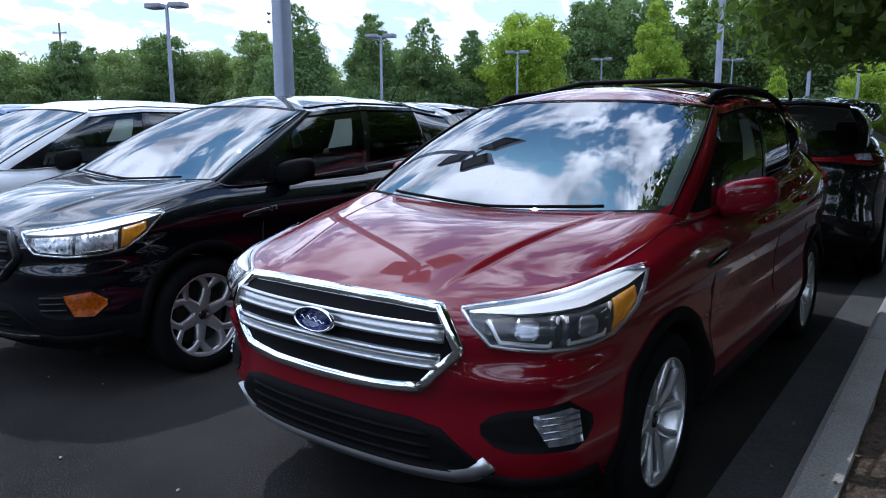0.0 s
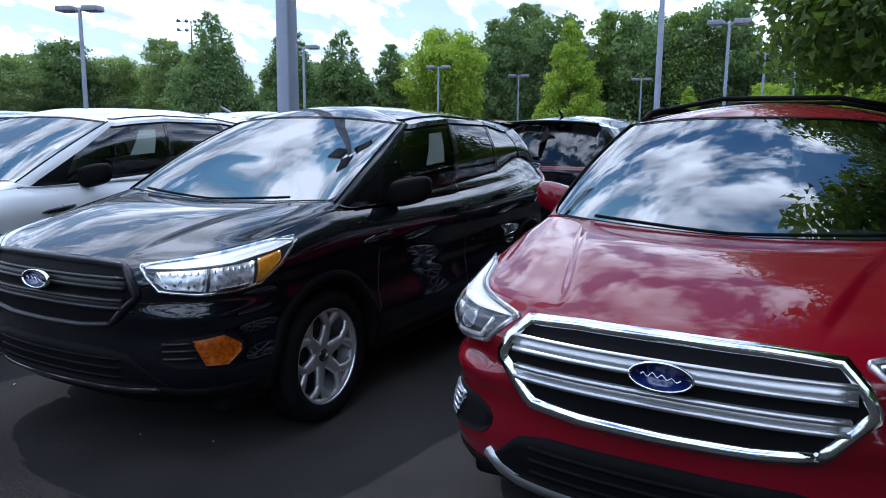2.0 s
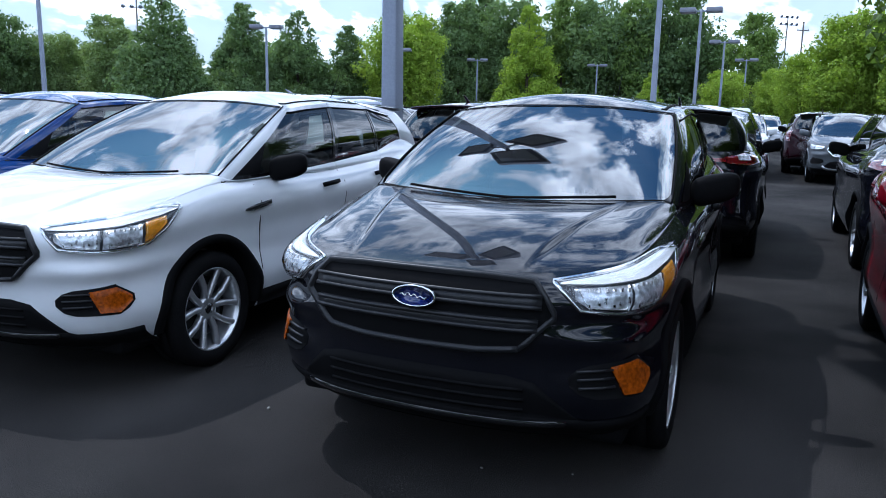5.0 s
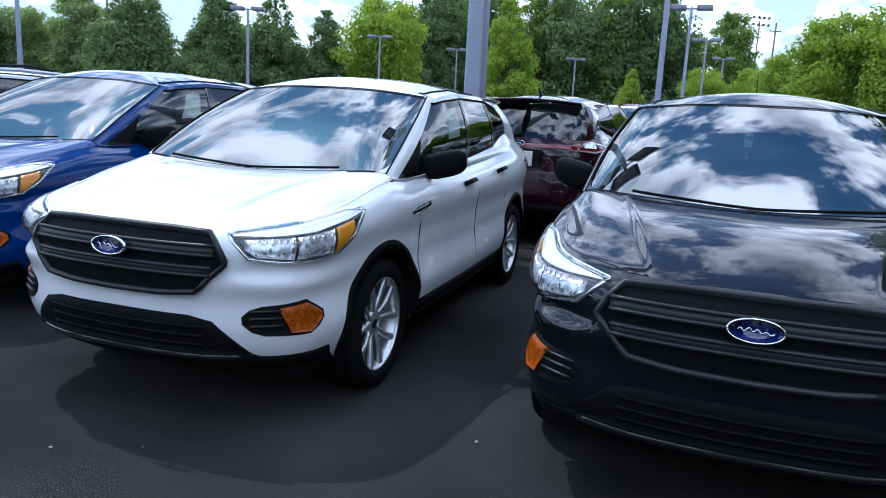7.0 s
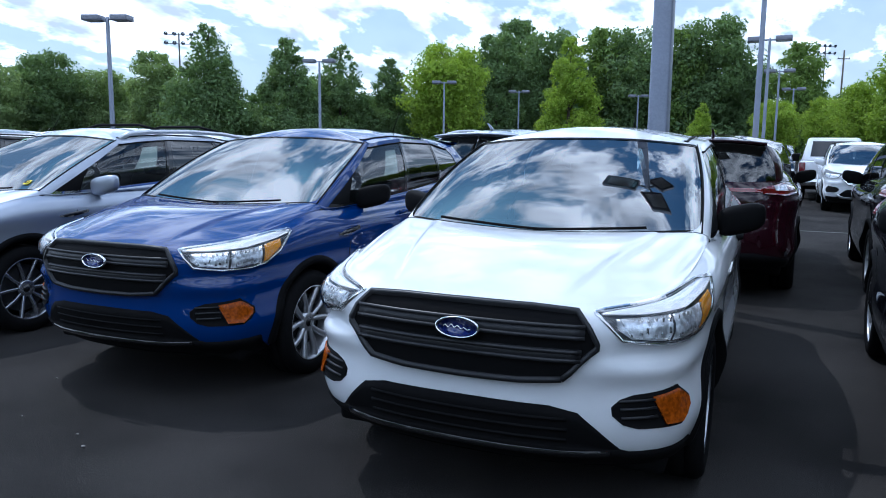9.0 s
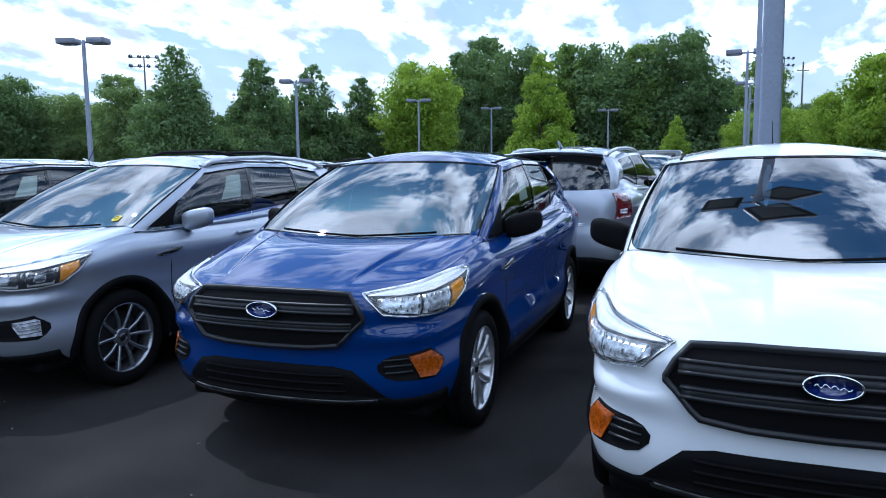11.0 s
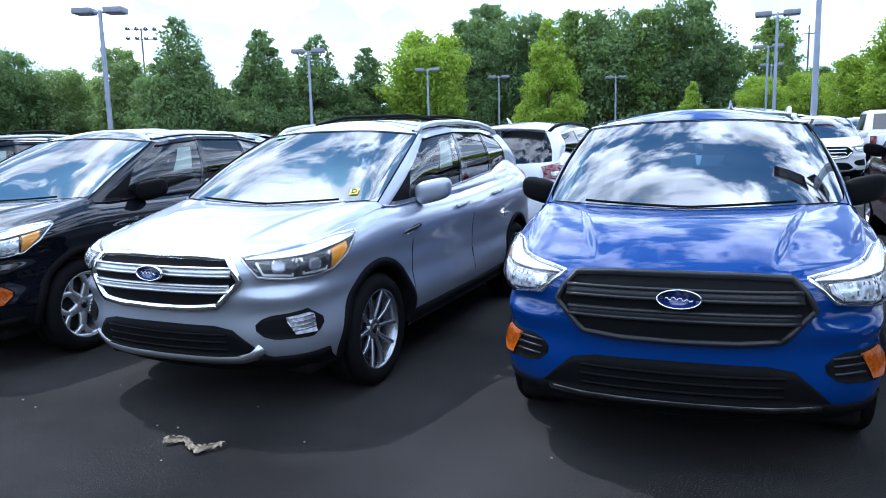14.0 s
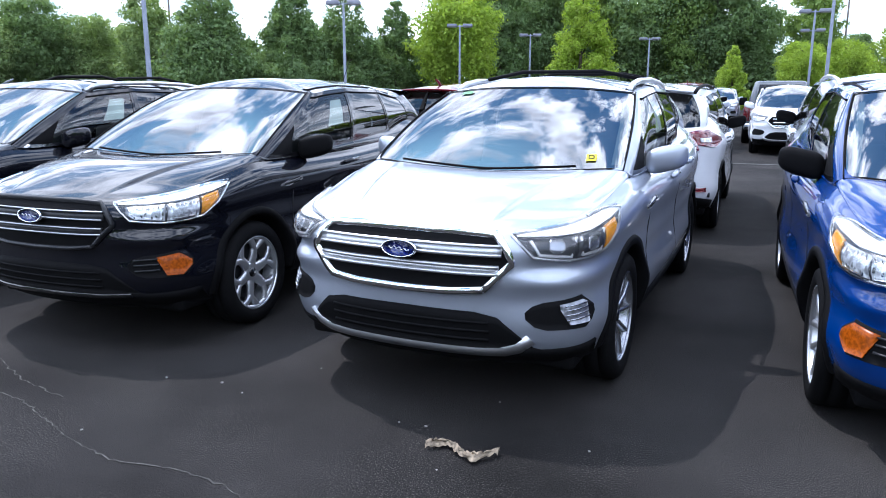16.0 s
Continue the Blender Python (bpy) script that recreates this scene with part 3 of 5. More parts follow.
def oval(a, b, depth, seg=32, rim=0.0):
    p, f = [(0, -depth - 0.002, 0)], []
    rings = [(1.0, 0.0), (1.0, -depth * 0.7), (0.93, -depth)] if not rim else [(1.0, 0.0), (1.0, -depth), (1 - rim, -depth), (1 - rim, 0)]
    for s, d in rings:
        for k in range(seg):
            t = 2 * math.pi * k / seg
            p.append((a * s * math.cos(t), d, b * (s if not rim or s == 1 else 1 - rim * 1.6) * math.sin(t)))
    for r in range(len(rings) - 1):
        for k in range(seg):
            j = (k + 1) % seg
            f.append((1 + r * seg + k, 1 + r * seg + j, 1 + (r + 1) * seg + j, 1 + (r + 1) * seg + k))
    if not rim:
        f += [(0, 1 + (len(rings) - 1) * seg + (k + 1) % seg, 1 + (len(rings) - 1) * seg + k) for k in range(seg)]
    return p, f


def text_mesh(key, body, size, depth=0.0015):
    if key not in CACHE:
        c = bpy.data.curves.new(key, "FONT")
        c.body, c.size, c.align_x, c.align_y, c.extrude = body, size, "CENTER", "CENTER", depth
        tmp = new(key, c)
        me = bpy.data.meshes.new_from_object(tmp.evaluated_get(bpy.context.evaluated_depsgraph_get()))
        bpy.data.objects.remove(tmp)
        CACHE[key] = me
    return CACHE[key]


def badge(car, m, s=1.0):
    b = part("badge", mesh("badge_%.2f" % s, lambda: oval(0.086 * s, 0.037 * s, 0.012)), BADGE_BLUE, car, "blue oval badge with a chrome rim", m)
    part("badge_rim", mesh("badge_rim_%.2f" % s, lambda: oval(0.090 * s, 0.041 * s, 0.016, rim=0.07)), CHROME, b)

    def swash():
        return tube([(0.055 * s * (t - 0.5) * 2, -0.0145, 0.0065 * s * math.sin(t * 26) * (1 - 0.5 * t) + 0.004 * s * math.sin(t * 5)) for t in [i / 80 for i in range(81)]], 0.0020 * s, 6)

    part("script_mark", mesh("badge_swash_%.2f" % s, swash), CHROME, b)


def sticker_mesh(u, v, w, h):
    return sheet([u - w, u, u + w], [v - h, v, v + h], lambda a, b: house(a, b, -0.006))


def compact_suv(x, y, turn, color, label, grille=GRILLE_DARK, chrome_bars=False, rails=False, wheels="split", alloy=ALLOY, fog=False, mirror=PLASTIC, skid=False,
                rear_row=False, size=(1, 1, 1), lens="compact", group="row of parked cars", handle=None, bar_mat=None):
    m = pose(x, y, 0, 0, 0, turn) @ Matrix.Diagonal((*size, 1))
    car = thing("car", m, label, "car", group)
    body = part("body", mesh("shell", shell_mesh), color, car)
    part("underbody", mesh("underbody", lambda: box(1.5, 3.9, 0.16, 0, 2.27, 0.30, 0.03)), PLASTIC, car)
    part("wheel_well", mesh("wheel_well", lambda: box(1.34, 0.95, 0.40, 0, 0.95, 0.56, 0.05)), PLASTIC, car)
    part("wheel_well", mesh("rear_well", lambda: box(1.34, 0.95, 0.40, 0, 3.62, 0.56, 0.05)), PLASTIC, car)
    part("hood", mesh("hood_fine", lambda: hood_mesh(0.004, 110)), color, car)
    part("roof", mesh("roof", roof_mesh), color, car)
    part("shoulder", mesh("shoulder", shoulder_mesh), color, car)
    for s in (-1, 1):
        part("hood_gap", mesh("hood_gap_%d" % s, lambda: hood_gap(s)), INK, car)
        for nm, u0, u1, v0, v1, mt in (("a_pillar", 2.2, 2.82, 0.0, 1.0, color), ("d_pillar", 9.0, 10.2, 0, 1, color), ("window_header", 2.82, 9.0, 0.93, 1.0, color),
                                       ("window_sill", 2.82, 9.0, 0, 0.05, CHROME if chrome_bars else GLOSS_BLACK), ("b_pillar", 5.0, 6.0, 0.05, 0.93, GLOSS_BLACK),
                                       ("c_pillar", 7.0, 8.0, 0.05, 0.93, GLOSS_BLACK)):
            part(nm, mesh("%s_%d" % (nm, s), lambda: house_patch(s * u0, s * u1, v0, v1, 10 if u1 - u0 < 3 else 40, 8 if v1 - v0 > 0.3 else 2)), mt, car)
        for top in (0, 1):
            part("windscreen_corner", mesh("corner_%d_%d" % (s, top), lambda: corner_fillet(s, top)), color, car)
        part("sail_panel", mesh("sail_%d" % s, lambda: sail_mesh(s)), PLASTIC, car)
        part("side_seal", mesh("seal_%d" % s, lambda: tube([house(s * (2.82 + 6.18 * i / 60), 0.925, 0.003) for i in range(61)], 0.005, 6)), PLASTIC, car)
        part("pillar_seal", mesh("pseal_%d" % s, lambda: tube([house(s * 2.2, i / 20, 0.002) for i in range(21)], 0.005, 6)), PLASTIC, car)
        for nm, u0, u1, gl in (("front_window", 2.82, 5.0, SIDE_GLASS), ("rear_door_window", 6.0, 7.0, TINTED), ("quarter_window", 8.0, 9.0, TINTED)):
            g = part(nm, mesh("%s_%d" % (nm, s), lambda: house_patch(s * u0, s * u1, 0.05, 0.93, 12, 8, -0.004)), gl, car)
            g.visible_shadow = False
    g = part("windscreen", mesh("windscreen", lambda: house_patch(-2.2, 2.2, 0.0, 1.0, 30, 16, -0.004)), GLASS, car)
    g.visible_shadow = False
    part("windscreen_border", mesh("frit", lambda: joined(house_patch(-2.2, 2.2, 0.0, 0.015, 30, 2, 0.002), house_patch(-2.2, 2.2, 0.986, 1.0, 30, 2, 0.001),
                                                         house_patch(-2.2, -2.16, 0.03, 0.99, 2, 10, 0.001), house_patch(2.16, 2.2, 0.03, 0.99, 2, 10, 0.001))), PLASTIC, car)
    g = part("rear_window", mesh("rear_window", lambda: house_patch(10.2, 12.0, 0.06, 0.96, 12, 8, -0.003)), TINTED, car)
    g2 = part("rear_window", mesh("rear_window_l", lambda: house_patch(-12.0, -10.2, 0.06, 0.96, 12, 8, -0.003)), TINTED, car)
    g.visible_shadow = g2.visible_shadow = False
    part("tailgate_edge", mesh("gate_edge", lambda: joined(*[house_patch(a, b, v, w, 12, 2) for a, b in ((10.2, 12), (-12, -10.2)) for v, w in ((0, 0.06), (0.96, 1.0))])), color, car)
    part("spoiler", mesh("spoiler", lambda: sheet([i / 10 for i in range(-10, 11)], range(6), lambda s, j: (
        0.55 * s, (4.02, 4.10, 4.20, 4.215, 4.18, 4.08)[int(j)] - 0.06 * s * s, (1.585, 1.59, 1.585, 1.575, 1.56, 1.55)[int(j)] - 0.03 * s * s))), color, car)
    # nose
    part("grille", mesh("grille", lambda: patch(GRILLE_LOW, GRILLE_HIGH, 20, 10, 0.013, 0.03, both=True)), PLASTIC, car)
    bars = CHROME if chrome_bars else grille
    ring = [(0.0, 0.642), (0.8, 0.646), (1.40, 0.662), (1.87, 0.784), (1.86, 0.80), (1.58, 0.898), (0.9, 0.905), (0, 0.906)]
    loop = ring[2:] + [(-u, z) for u, z in ring[-2::-1]] + ring[1:3]
    part("grille_surround", mesh("grille_surround%d" % chrome_bars, lambda: band(loop, 0.036 if chrome_bars else 0.022, 0.030, 0.04)), bars, car)
    for k, (z, w, e) in enumerate(((0.835, 0.056, 1.66), (0.752, 0.056, 1.66))):
        part("grille_bar", mesh("grille_bar%d_%d" % (k, chrome_bars), lambda: joined(
            band([(0, z), (e / 2, z), (e, z)], w, 0.024, 0.02, both=True), band([(0, z + w * 0.30), (e, z + w * 0.30)], 0.016, 0.032, 0.02, both=True),
            band([(0, z - w * 0.30), (e, z - w * 0.30)], 0.016, 0.032, 0.02, both=True))), SATIN if chrome_bars else bars, car)
        if bar_mat:
            part("bar_trim", mesh("bar_trim%d" % k, lambda: joined(*[band([(0, z + d), (e, z + d)], 0.009, 0.036, 0.006, both=True) for d in (0.018, -0.018)])), bar_mat, car, "thin satin silver strips")
    badge(car, pose(0, -0.030, 0.832, -6))
    for s in (-1, 1):
        h = part("headlight", mesh("head_%d" % s, lambda: patch(HEAD_LOW, HEAD_HIGH, 24, 6, 0.003, 0.02, s)), LAMP_DARK, car, "clear headlight with an amber corner")
        part("lamp_rim", mesh("head_rim_%d" % s, lambda: band(HEAD_LOW + HEAD_HIGH[::-1][1:] + HEAD_LOW[:1], 0.013, 0.012, 0.015, s)), CHROME if not fog else SATIN, h)
        part("lamp_brow", mesh("head_brow_%d" % s, lambda: patch([(1.95, 0.896), (2.5, 0.896), (3.3, 0.911), (4.0, 0.942), (4.36, 0.972)],
                                                                [(1.95, 0.90), (2.5, 0.918), (3.3, 0.946), (4.0, 0.972), (4.36, 0.982)], 16, 2, 0.010, 0.01, s)), BROW, h)
        part("lamp_bowl", mesh("head_bowl_%d" % s, lambda: patch([(2.12, 0.850), (2.32, 0.818), (2.9, 0.808)], [(2.12, 0.882), (2.32, 0.886), (2.9, 0.894)], 8, 3, 0.006, 0.006, s)), LAMP_DARK if fog else REFLECTOR, h)
        part("lamp_bowl", mesh("head_bowl2_%d" % s, lambda: patch([(2.95, 0.808), (3.68, 0.816)], [(2.95, 0.894), (3.68, 0.912)], 6, 3, 0.006, 0.006, s)), LAMP_DARK if fog else REFLECTOR, h)
        part("amber_corner", mesh("head_amber_%d" % s, lambda: patch([(3.74, 0.824), (3.86, 0.838), (4.12, 0.905)], [(3.74, 0.916), (3.9, 0.926), (4.12, 0.940)], 6, 3, 0.008, 0.006, s)), LAMP_AMBER, h)
        part("lamp_contour", mesh("contour_a_%d_%d" % (s, fog), lambda: band([(2.16, 0.878), (2.30, 0.824), (2.84, 0.814), (2.93, 0.888)], 0.014 if fog else 0.006, 0.013, 0.01, s)), BROW if fog else CHROME, h)
        part("lamp_contour", mesh("contour_b_%d_%d" % (s, fog), lambda: band([(3.02, 0.888), (3.06, 0.818), (3.60, 0.824), (3.69, 0.908)], 0.014 if fog else 0.006, 0.013, 0.01, s)), BROW if fog else CHROME, h)
        for k, (u0, u1, z0, z1) in () if fog else enumerate(((2.30, 2.82, 0.826, 0.884), (3.10, 3.58, 0.826, 0.894))):
            part("lamp_facets", mesh("facets_%d_%d" % (k, s), lambda: joined(*[band([(u0 + (u1 - u0) * i / 5 + 0.03 * (i % 2), z0 + 0.006 * (i % 3)), (u0 + (u1 - u0) * i / 5 + 0.05, z1)], 0.012, 0.009, 0.008, s) for i in range(6)])), (CHROME, SATIN)[k], h)
        for u0, u1 in ((2.44, 2.70), (3.16, 3.44)) if fog else ():
            part("projector", mesh("projector_%d_%.2f" % (s, u0), lambda: patch([(u0, 0.846), (u0 + 0.06, 0.834), (u1 - 0.06, 0.834), (u1, 0.846)], [(u0, 0.872), (u0 + 0.06, 0.886), (u1 - 0.06, 0.886), (u1, 0.872)], 8, 3, 0.012, 0.006, s)), MID_ALLOY, h)
        g = part("lamp_cover", mesh("head_cover_%d" % s, lambda: patch(HEAD_LOW, HEAD_HIGH, 24, 6, 0.018, 0.002, s)), LENS, h)
        g.visible_shadow = False
        pocket = part("fog_pocket", mesh("fog_pocket_%d" % s, lambda: patch([(2.12, 0.522), (2.25, 0.490), (2.45, 0.474), (3.2, 0.472), (3.4, 0.50), (3.52, 0.53)], [(2.12, 0.552), (2.25, 0.580), (2.45, 0.600), (3.2, 0.622), (3.52, 0.56)], 10, 4, 0.004, 0.02, s)), PLASTIC, car)
        if fog:
            part("fog_lamp", mesh("fog_lamp_%d" % s, lambda: patch([(2.72, 0.56), (2.85, 0.495), (3.3, 0.495)], [(2.72, 0.585), (3.2, 0.60), (3.3, 0.585)], 8, 3, 0.010, 0.012, s)), FOG_GLASS, pocket)
            for z in (0.515, 0.535, 0.555, 0.575):
                part("fog_rib", mesh("fog_rib_%d_%.3f" % (s, z), lambda: band([(2.80, z), (3.28, z + 0.006)], 0.007, 0.015, 0.01, s)), MID_ALLOY, pocket)
        else:
            part("side_marker", mesh("marker_%d" % s, lambda: patch([(2.72, 0.575), (2.86, 0.488), (3.2, 0.483), (3.46, 0.53)], [(2.72, 0.59), (3.2, 0.608), (3.46, 0.555)], 8, 3, 0.012, 0.012, s)), AMBER, pocket, "amber side marker")
            for z in (0.515, 0.545, 0.575):
                part("pocket_slat", mesh("pocket_slat_%d_%.3f" % (s, z), lambda: band([(2.24, z), (2.74, z + 0.004)], 0.010, 0.012, 0.012, s)), GRILLE_DARK, pocket)
    part("lower_grille", mesh("lower_grille", lambda: patch([(0, 0.385), (1.6, 0.385), (2.25, 0.385)], [(0, 0.552), (1.2, 0.55), (1.62, 0.53), (2.25, 0.39)], 14, 4, 0.004, 0.02, both=True)), PLASTIC, car)
    for z in (0.42, 0.46, 0.50):
        part("lower_grille_slat", mesh("slat_%.2f" % z, lambda: band([(0, z), (1.45, z + 0.004)], 0.014, 0.010, 0.02, both=True)), PLASTIC, car)
    part("valance", mesh("front_valance", lambda: patch([(0, 0.265), (2.0, 0.268), (3.62, 0.27)], [(0, 0.395), (2.25, 0.388), (2.4, 0.375), (3.62, 0.385)], 16, 3, 0.010, 0.02, both=True)), PLASTIC, car)
    if skid:
        part("bumper_lip", mesh("lip", lambda: band([(0, 0.352), (1.2, 0.356), (1.75, 0.365), (2.0, 0.385), (2.2, 0.43)], 0.066, 0.011, 0.03, both=True)), SATIN, car)
    else:
        part("bumper_lip", mesh("lip_dark", lambda: band([(0, 0.362), (1.4, 0.365), (2.1, 0.375)], 0.03, 0.016, 0.03, both=True)), GLOSS_BLACK, car)
    # flanks
    for s in (-1, 1):
        for ax in AXLES:
            part("wheel_arch", mesh("arch_%.1f_%d" % (ax, s), lambda: arch_mesh(ax, s)), PLASTIC, car)
        part("sill", mesh("sill_%d" % s, lambda: patch([(u_at(1.36), 0.275), (u_at(3.2), 0.285)], [(u_at(1.36), 0.385), (u_at(3.2), 0.395)], 10, 2, 0.008, 0.03, s)), PLASTIC, car)
        for yy, z0, z1 in ((1.36, 0.42, 1.05), (2.42, 0.40, 1.08), (3.22, 0.80, 1.12)):
            part("door_gap", mesh("gap_%.1f_%d" % (yy, s), lambda: band([(u_at(yy), z) for z in (z0, (z0 + z1) / 2, z1)], 0.007, 0.0012, 0.01, s)), INK, car)
        for yy in (2.10, 2.92):
            part("door_handle", mesh("handle_%.1f_%d" % (yy, s), lambda: band([(u_at(yy), 0.985 + 0.03 * (yy > 2.5)), (u_at(yy + 0.2), 0.995 + 0.03 * (yy > 2.5))], 0.032, 0.035, 0.03, s)), handle or color, car)
        v = part("fender_vent", mesh("vent_%d" % s, lambda: patch([(u_at(1.20), 0.902), (u_at(1.28), 0.896), (u_at(1.46), 0.925)], [(u_at(1.20), 0.914), (u_at(1.28), 0.932), (u_at(1.46), 0.948)], 6, 2, 0.008, 0.02, s)), GLOSS_BLACK, car)
        part("vent_fin", mesh("vent_fin_%d" % s, lambda: band([(u_at(1.24), 0.91), (u_at(1.41), 0.923)], 0.005, 0.013, 0.01, s)), PLASTIC, v)
        mm = part("mirror", mesh("mirror_%d" % s, lambda: mirror_mesh(s)), mirror, car)
        part("mirror_stalk", mesh("mirror_stalk_%d" % s, lambda: tube([(s * 0.80, 1.66, 1.13), (s * 0.87, 1.64, 1.115), (s * 0.92, 1.63, 1.11)], 0.035, 8)), PLASTIC, mm)
        part("wiper", mesh("wiper_%d" % s, lambda: joined(tube([house(a, 0.012 + 0.016 * abs(math.sin(a)), 0.014) for a in ([-0.05 + 0.09 * i for i in range(16)] if s > 0 else [-1.35 + 0.09 * i for i in range(16)])], 0.0075, 6))), PLASTIC, car)
        part("roof_gutter", mesh("gutter_%d" % s, lambda: tube([roof_point(s * (2.5 + 6.6 * i / 40), 0.13) for i in range(41)], 0.009, 6)), PLASTIC, car)
        if rails:
            rl = part("roof_rail", mesh("rail_%d" % s, lambda: tube([(s * 0.612, 2.05, 1.548), (s * 0.608, 2.16, 1.592), (s * 0.602, 2.40, 1.617), (s * 0.592, 2.9, 1.630), (s * 0.577, 3.4, 1.614), (s * 0.557, 3.74, 1.578), (s * 0.545, 3.94, 1.525)], 0.021, 10)),
                      SATIN if rails == "silver" else PLASTIC, car)
    if not rails:
        part("antenna", mesh("whip", lambda: tube([(0.0, 3.72, 1.61), (0.0, 3.80, 1.72), (0.0, 3.90, 1.86)], 0.005, 6, 0.002)), PLASTIC, car)
    if rails:
        for yy in (2.55, 3.35):
            part("cross_bar", mesh("cross_%.1f" % yy, lambda: tube([(-0.585, yy, 1.632), (-0.3, yy, 1.688), (0.3, yy, 1.688), (0.585, yy, 1.632)], 0.014, 8)), PLASTIC, car)
    add_wheels(car, wheels, alloy, DASH)
    # cabin
    part("dashboard", mesh("dash", dash_mesh), DASH, car)
    for s in (-1, 1):
        part("pillar_trim", mesh("pillar_trim_%d" % s, lambda: house_patch(s * 1.86, s * 2.16, 0.12, 0.98, 4, 10, -0.05)), HEADLINER, car)
    part("headliner", mesh("headliner", lambda: (lambda q: ([(x * 0.97, y, z - 0.05) for x, y, z in q[0]], q[1]))(roof_mesh())), HEADLINER, car)
    for sx in (-0.38, 0.38):
        part("seat", mesh("seat", seat_mesh), TRIM, car, "", pose(sx, 2.28, 0))
    part("rear_seat", mesh("bench", lambda: seat_mesh(True)), TRIM, car, "", pose(0, 3.12, 0))
    part("cabin_floor", mesh("cabin_floor", lambda: box(1.6, 2.9, 0.05, 0, 2.85, 0.46)), DASH, car)
    part("steering_wheel", mesh("steering", lambda: joined(tube([(0.185 * math.cos(a), 0, 0.185 * math.sin(a)) for a in [2 * math.pi * i / 28 for i in range(29)]], 0.016, 8),
                                                           tube([(-0.18, 0, 0), (0, 0.02, -0.02), (0.18, 0, 0)], 0.022, 6), tube([(0, 0.02, 0), (0, 0.0, -0.18)], 0.022, 6))), DASH, car, "", pose(0.38, 1.86, 0.98, -22))
    part("rear_view_mirror", mesh("rv_mirror", lambda: box(0.22, 0.04, 0.065, 0, 1.90, 1.455, 0.018)), PLASTIC, car)
    # tail
    tail_lights(car, lens, color, chrome_bars)
    return car


def tail_lights(car, lens, color, bright):
    for s in (-1, 1):
        if lens == "compact":
            lo, hi = [(9.45, 1.03), (10.3, 0.965), (11.3, 1.0)], [(9.45, 1.05), (10.3, 1.165), (11.3, 1.125)]
        elif lens == "barred":
            lo, hi = [(9.7, 1.06), (10.6, 1.03), (11.4, 1.05)], [(9.7, 1.10), (10.6, 1.15), (11.4, 1.11)]
        else:
            lo, hi = [(9.9, 0.88), (10.75, 0.87)], [(9.9, 1.12), (10.75, 1.13)]
        t = part("tail_light", mesh("tail_%s_%d" % (lens, s), lambda: patch(lo, hi, 10, 4, 0.012, 0.02, s)), RED_LENS, car, "red tail light")
        r0, r1 = (10.2, 10.6) if lens == "tall" else (10.45, 11.0)
        part("reverse_lens", mesh("rev_%s_%d" % (lens, s), lambda: patch([(r0, lo[1][1] + 0.05), (r1, lo[1][1] + 0.055)], [(r0, lo[1][1] + 0.10), (r1, lo[1][1] + 0.095)], 5, 2, 0.016, 0.01, s)), REFLECTOR, t)
        if lens == "compact":
            part("rear_reflector", mesh("rrefl_%d" % s, lambda: patch([(10.6, 0.50), (11.3, 0.50)], [(10.6, 0.545), (11.3, 0.545)], 5, 2, 0.010, 0.01, s)), RED_LENS, car)
    if lens == "barred":
        part("light_bar", mesh("light_bar", lambda: joined(*[patch([(11.4, 1.065), (13.0, 1.07)], [(11.4, 1.10), (13.0, 1.102)], 8, 2, 0.012, 0.01, s) for s in (-1, 1)])), RED_LENS, car, "red light bar across the tailgate")
    part("tailgate_trim", mesh("gate_trim", lambda: joined(*[patch([(11.75, 0.80), (13.0, 0.80)], [(11.75, 0.825), (13.0, 0.83)], 6, 2, 0.010, 0.01, s) for s in (-1, 1)])), CHROME if bright else color, car)
    part("rear_valance", mesh("valance", lambda: joined(*[patch([(10.0, 0.27), (13.0, 0.27)], [(10.0, 0.40), (11.5, 0.47), (13.0, 0.47)], 12, 3, 0.010, 0.02, s) for s in (-1, 1)])), PLASTIC, car)
    part("plate_recess", mesh("plate_recess", lambda: joined(*[patch([(12.3, 0.86), (13.0, 0.86)], [(12.3, 1.035), (13.0, 1.035)], 4, 2, 0.004, 0.01, s) for s in (-1, 1)])), PLASTIC, car)
    badge(car, pose(0, 4.49, 1.11, 0, 0, 180), 0.7)


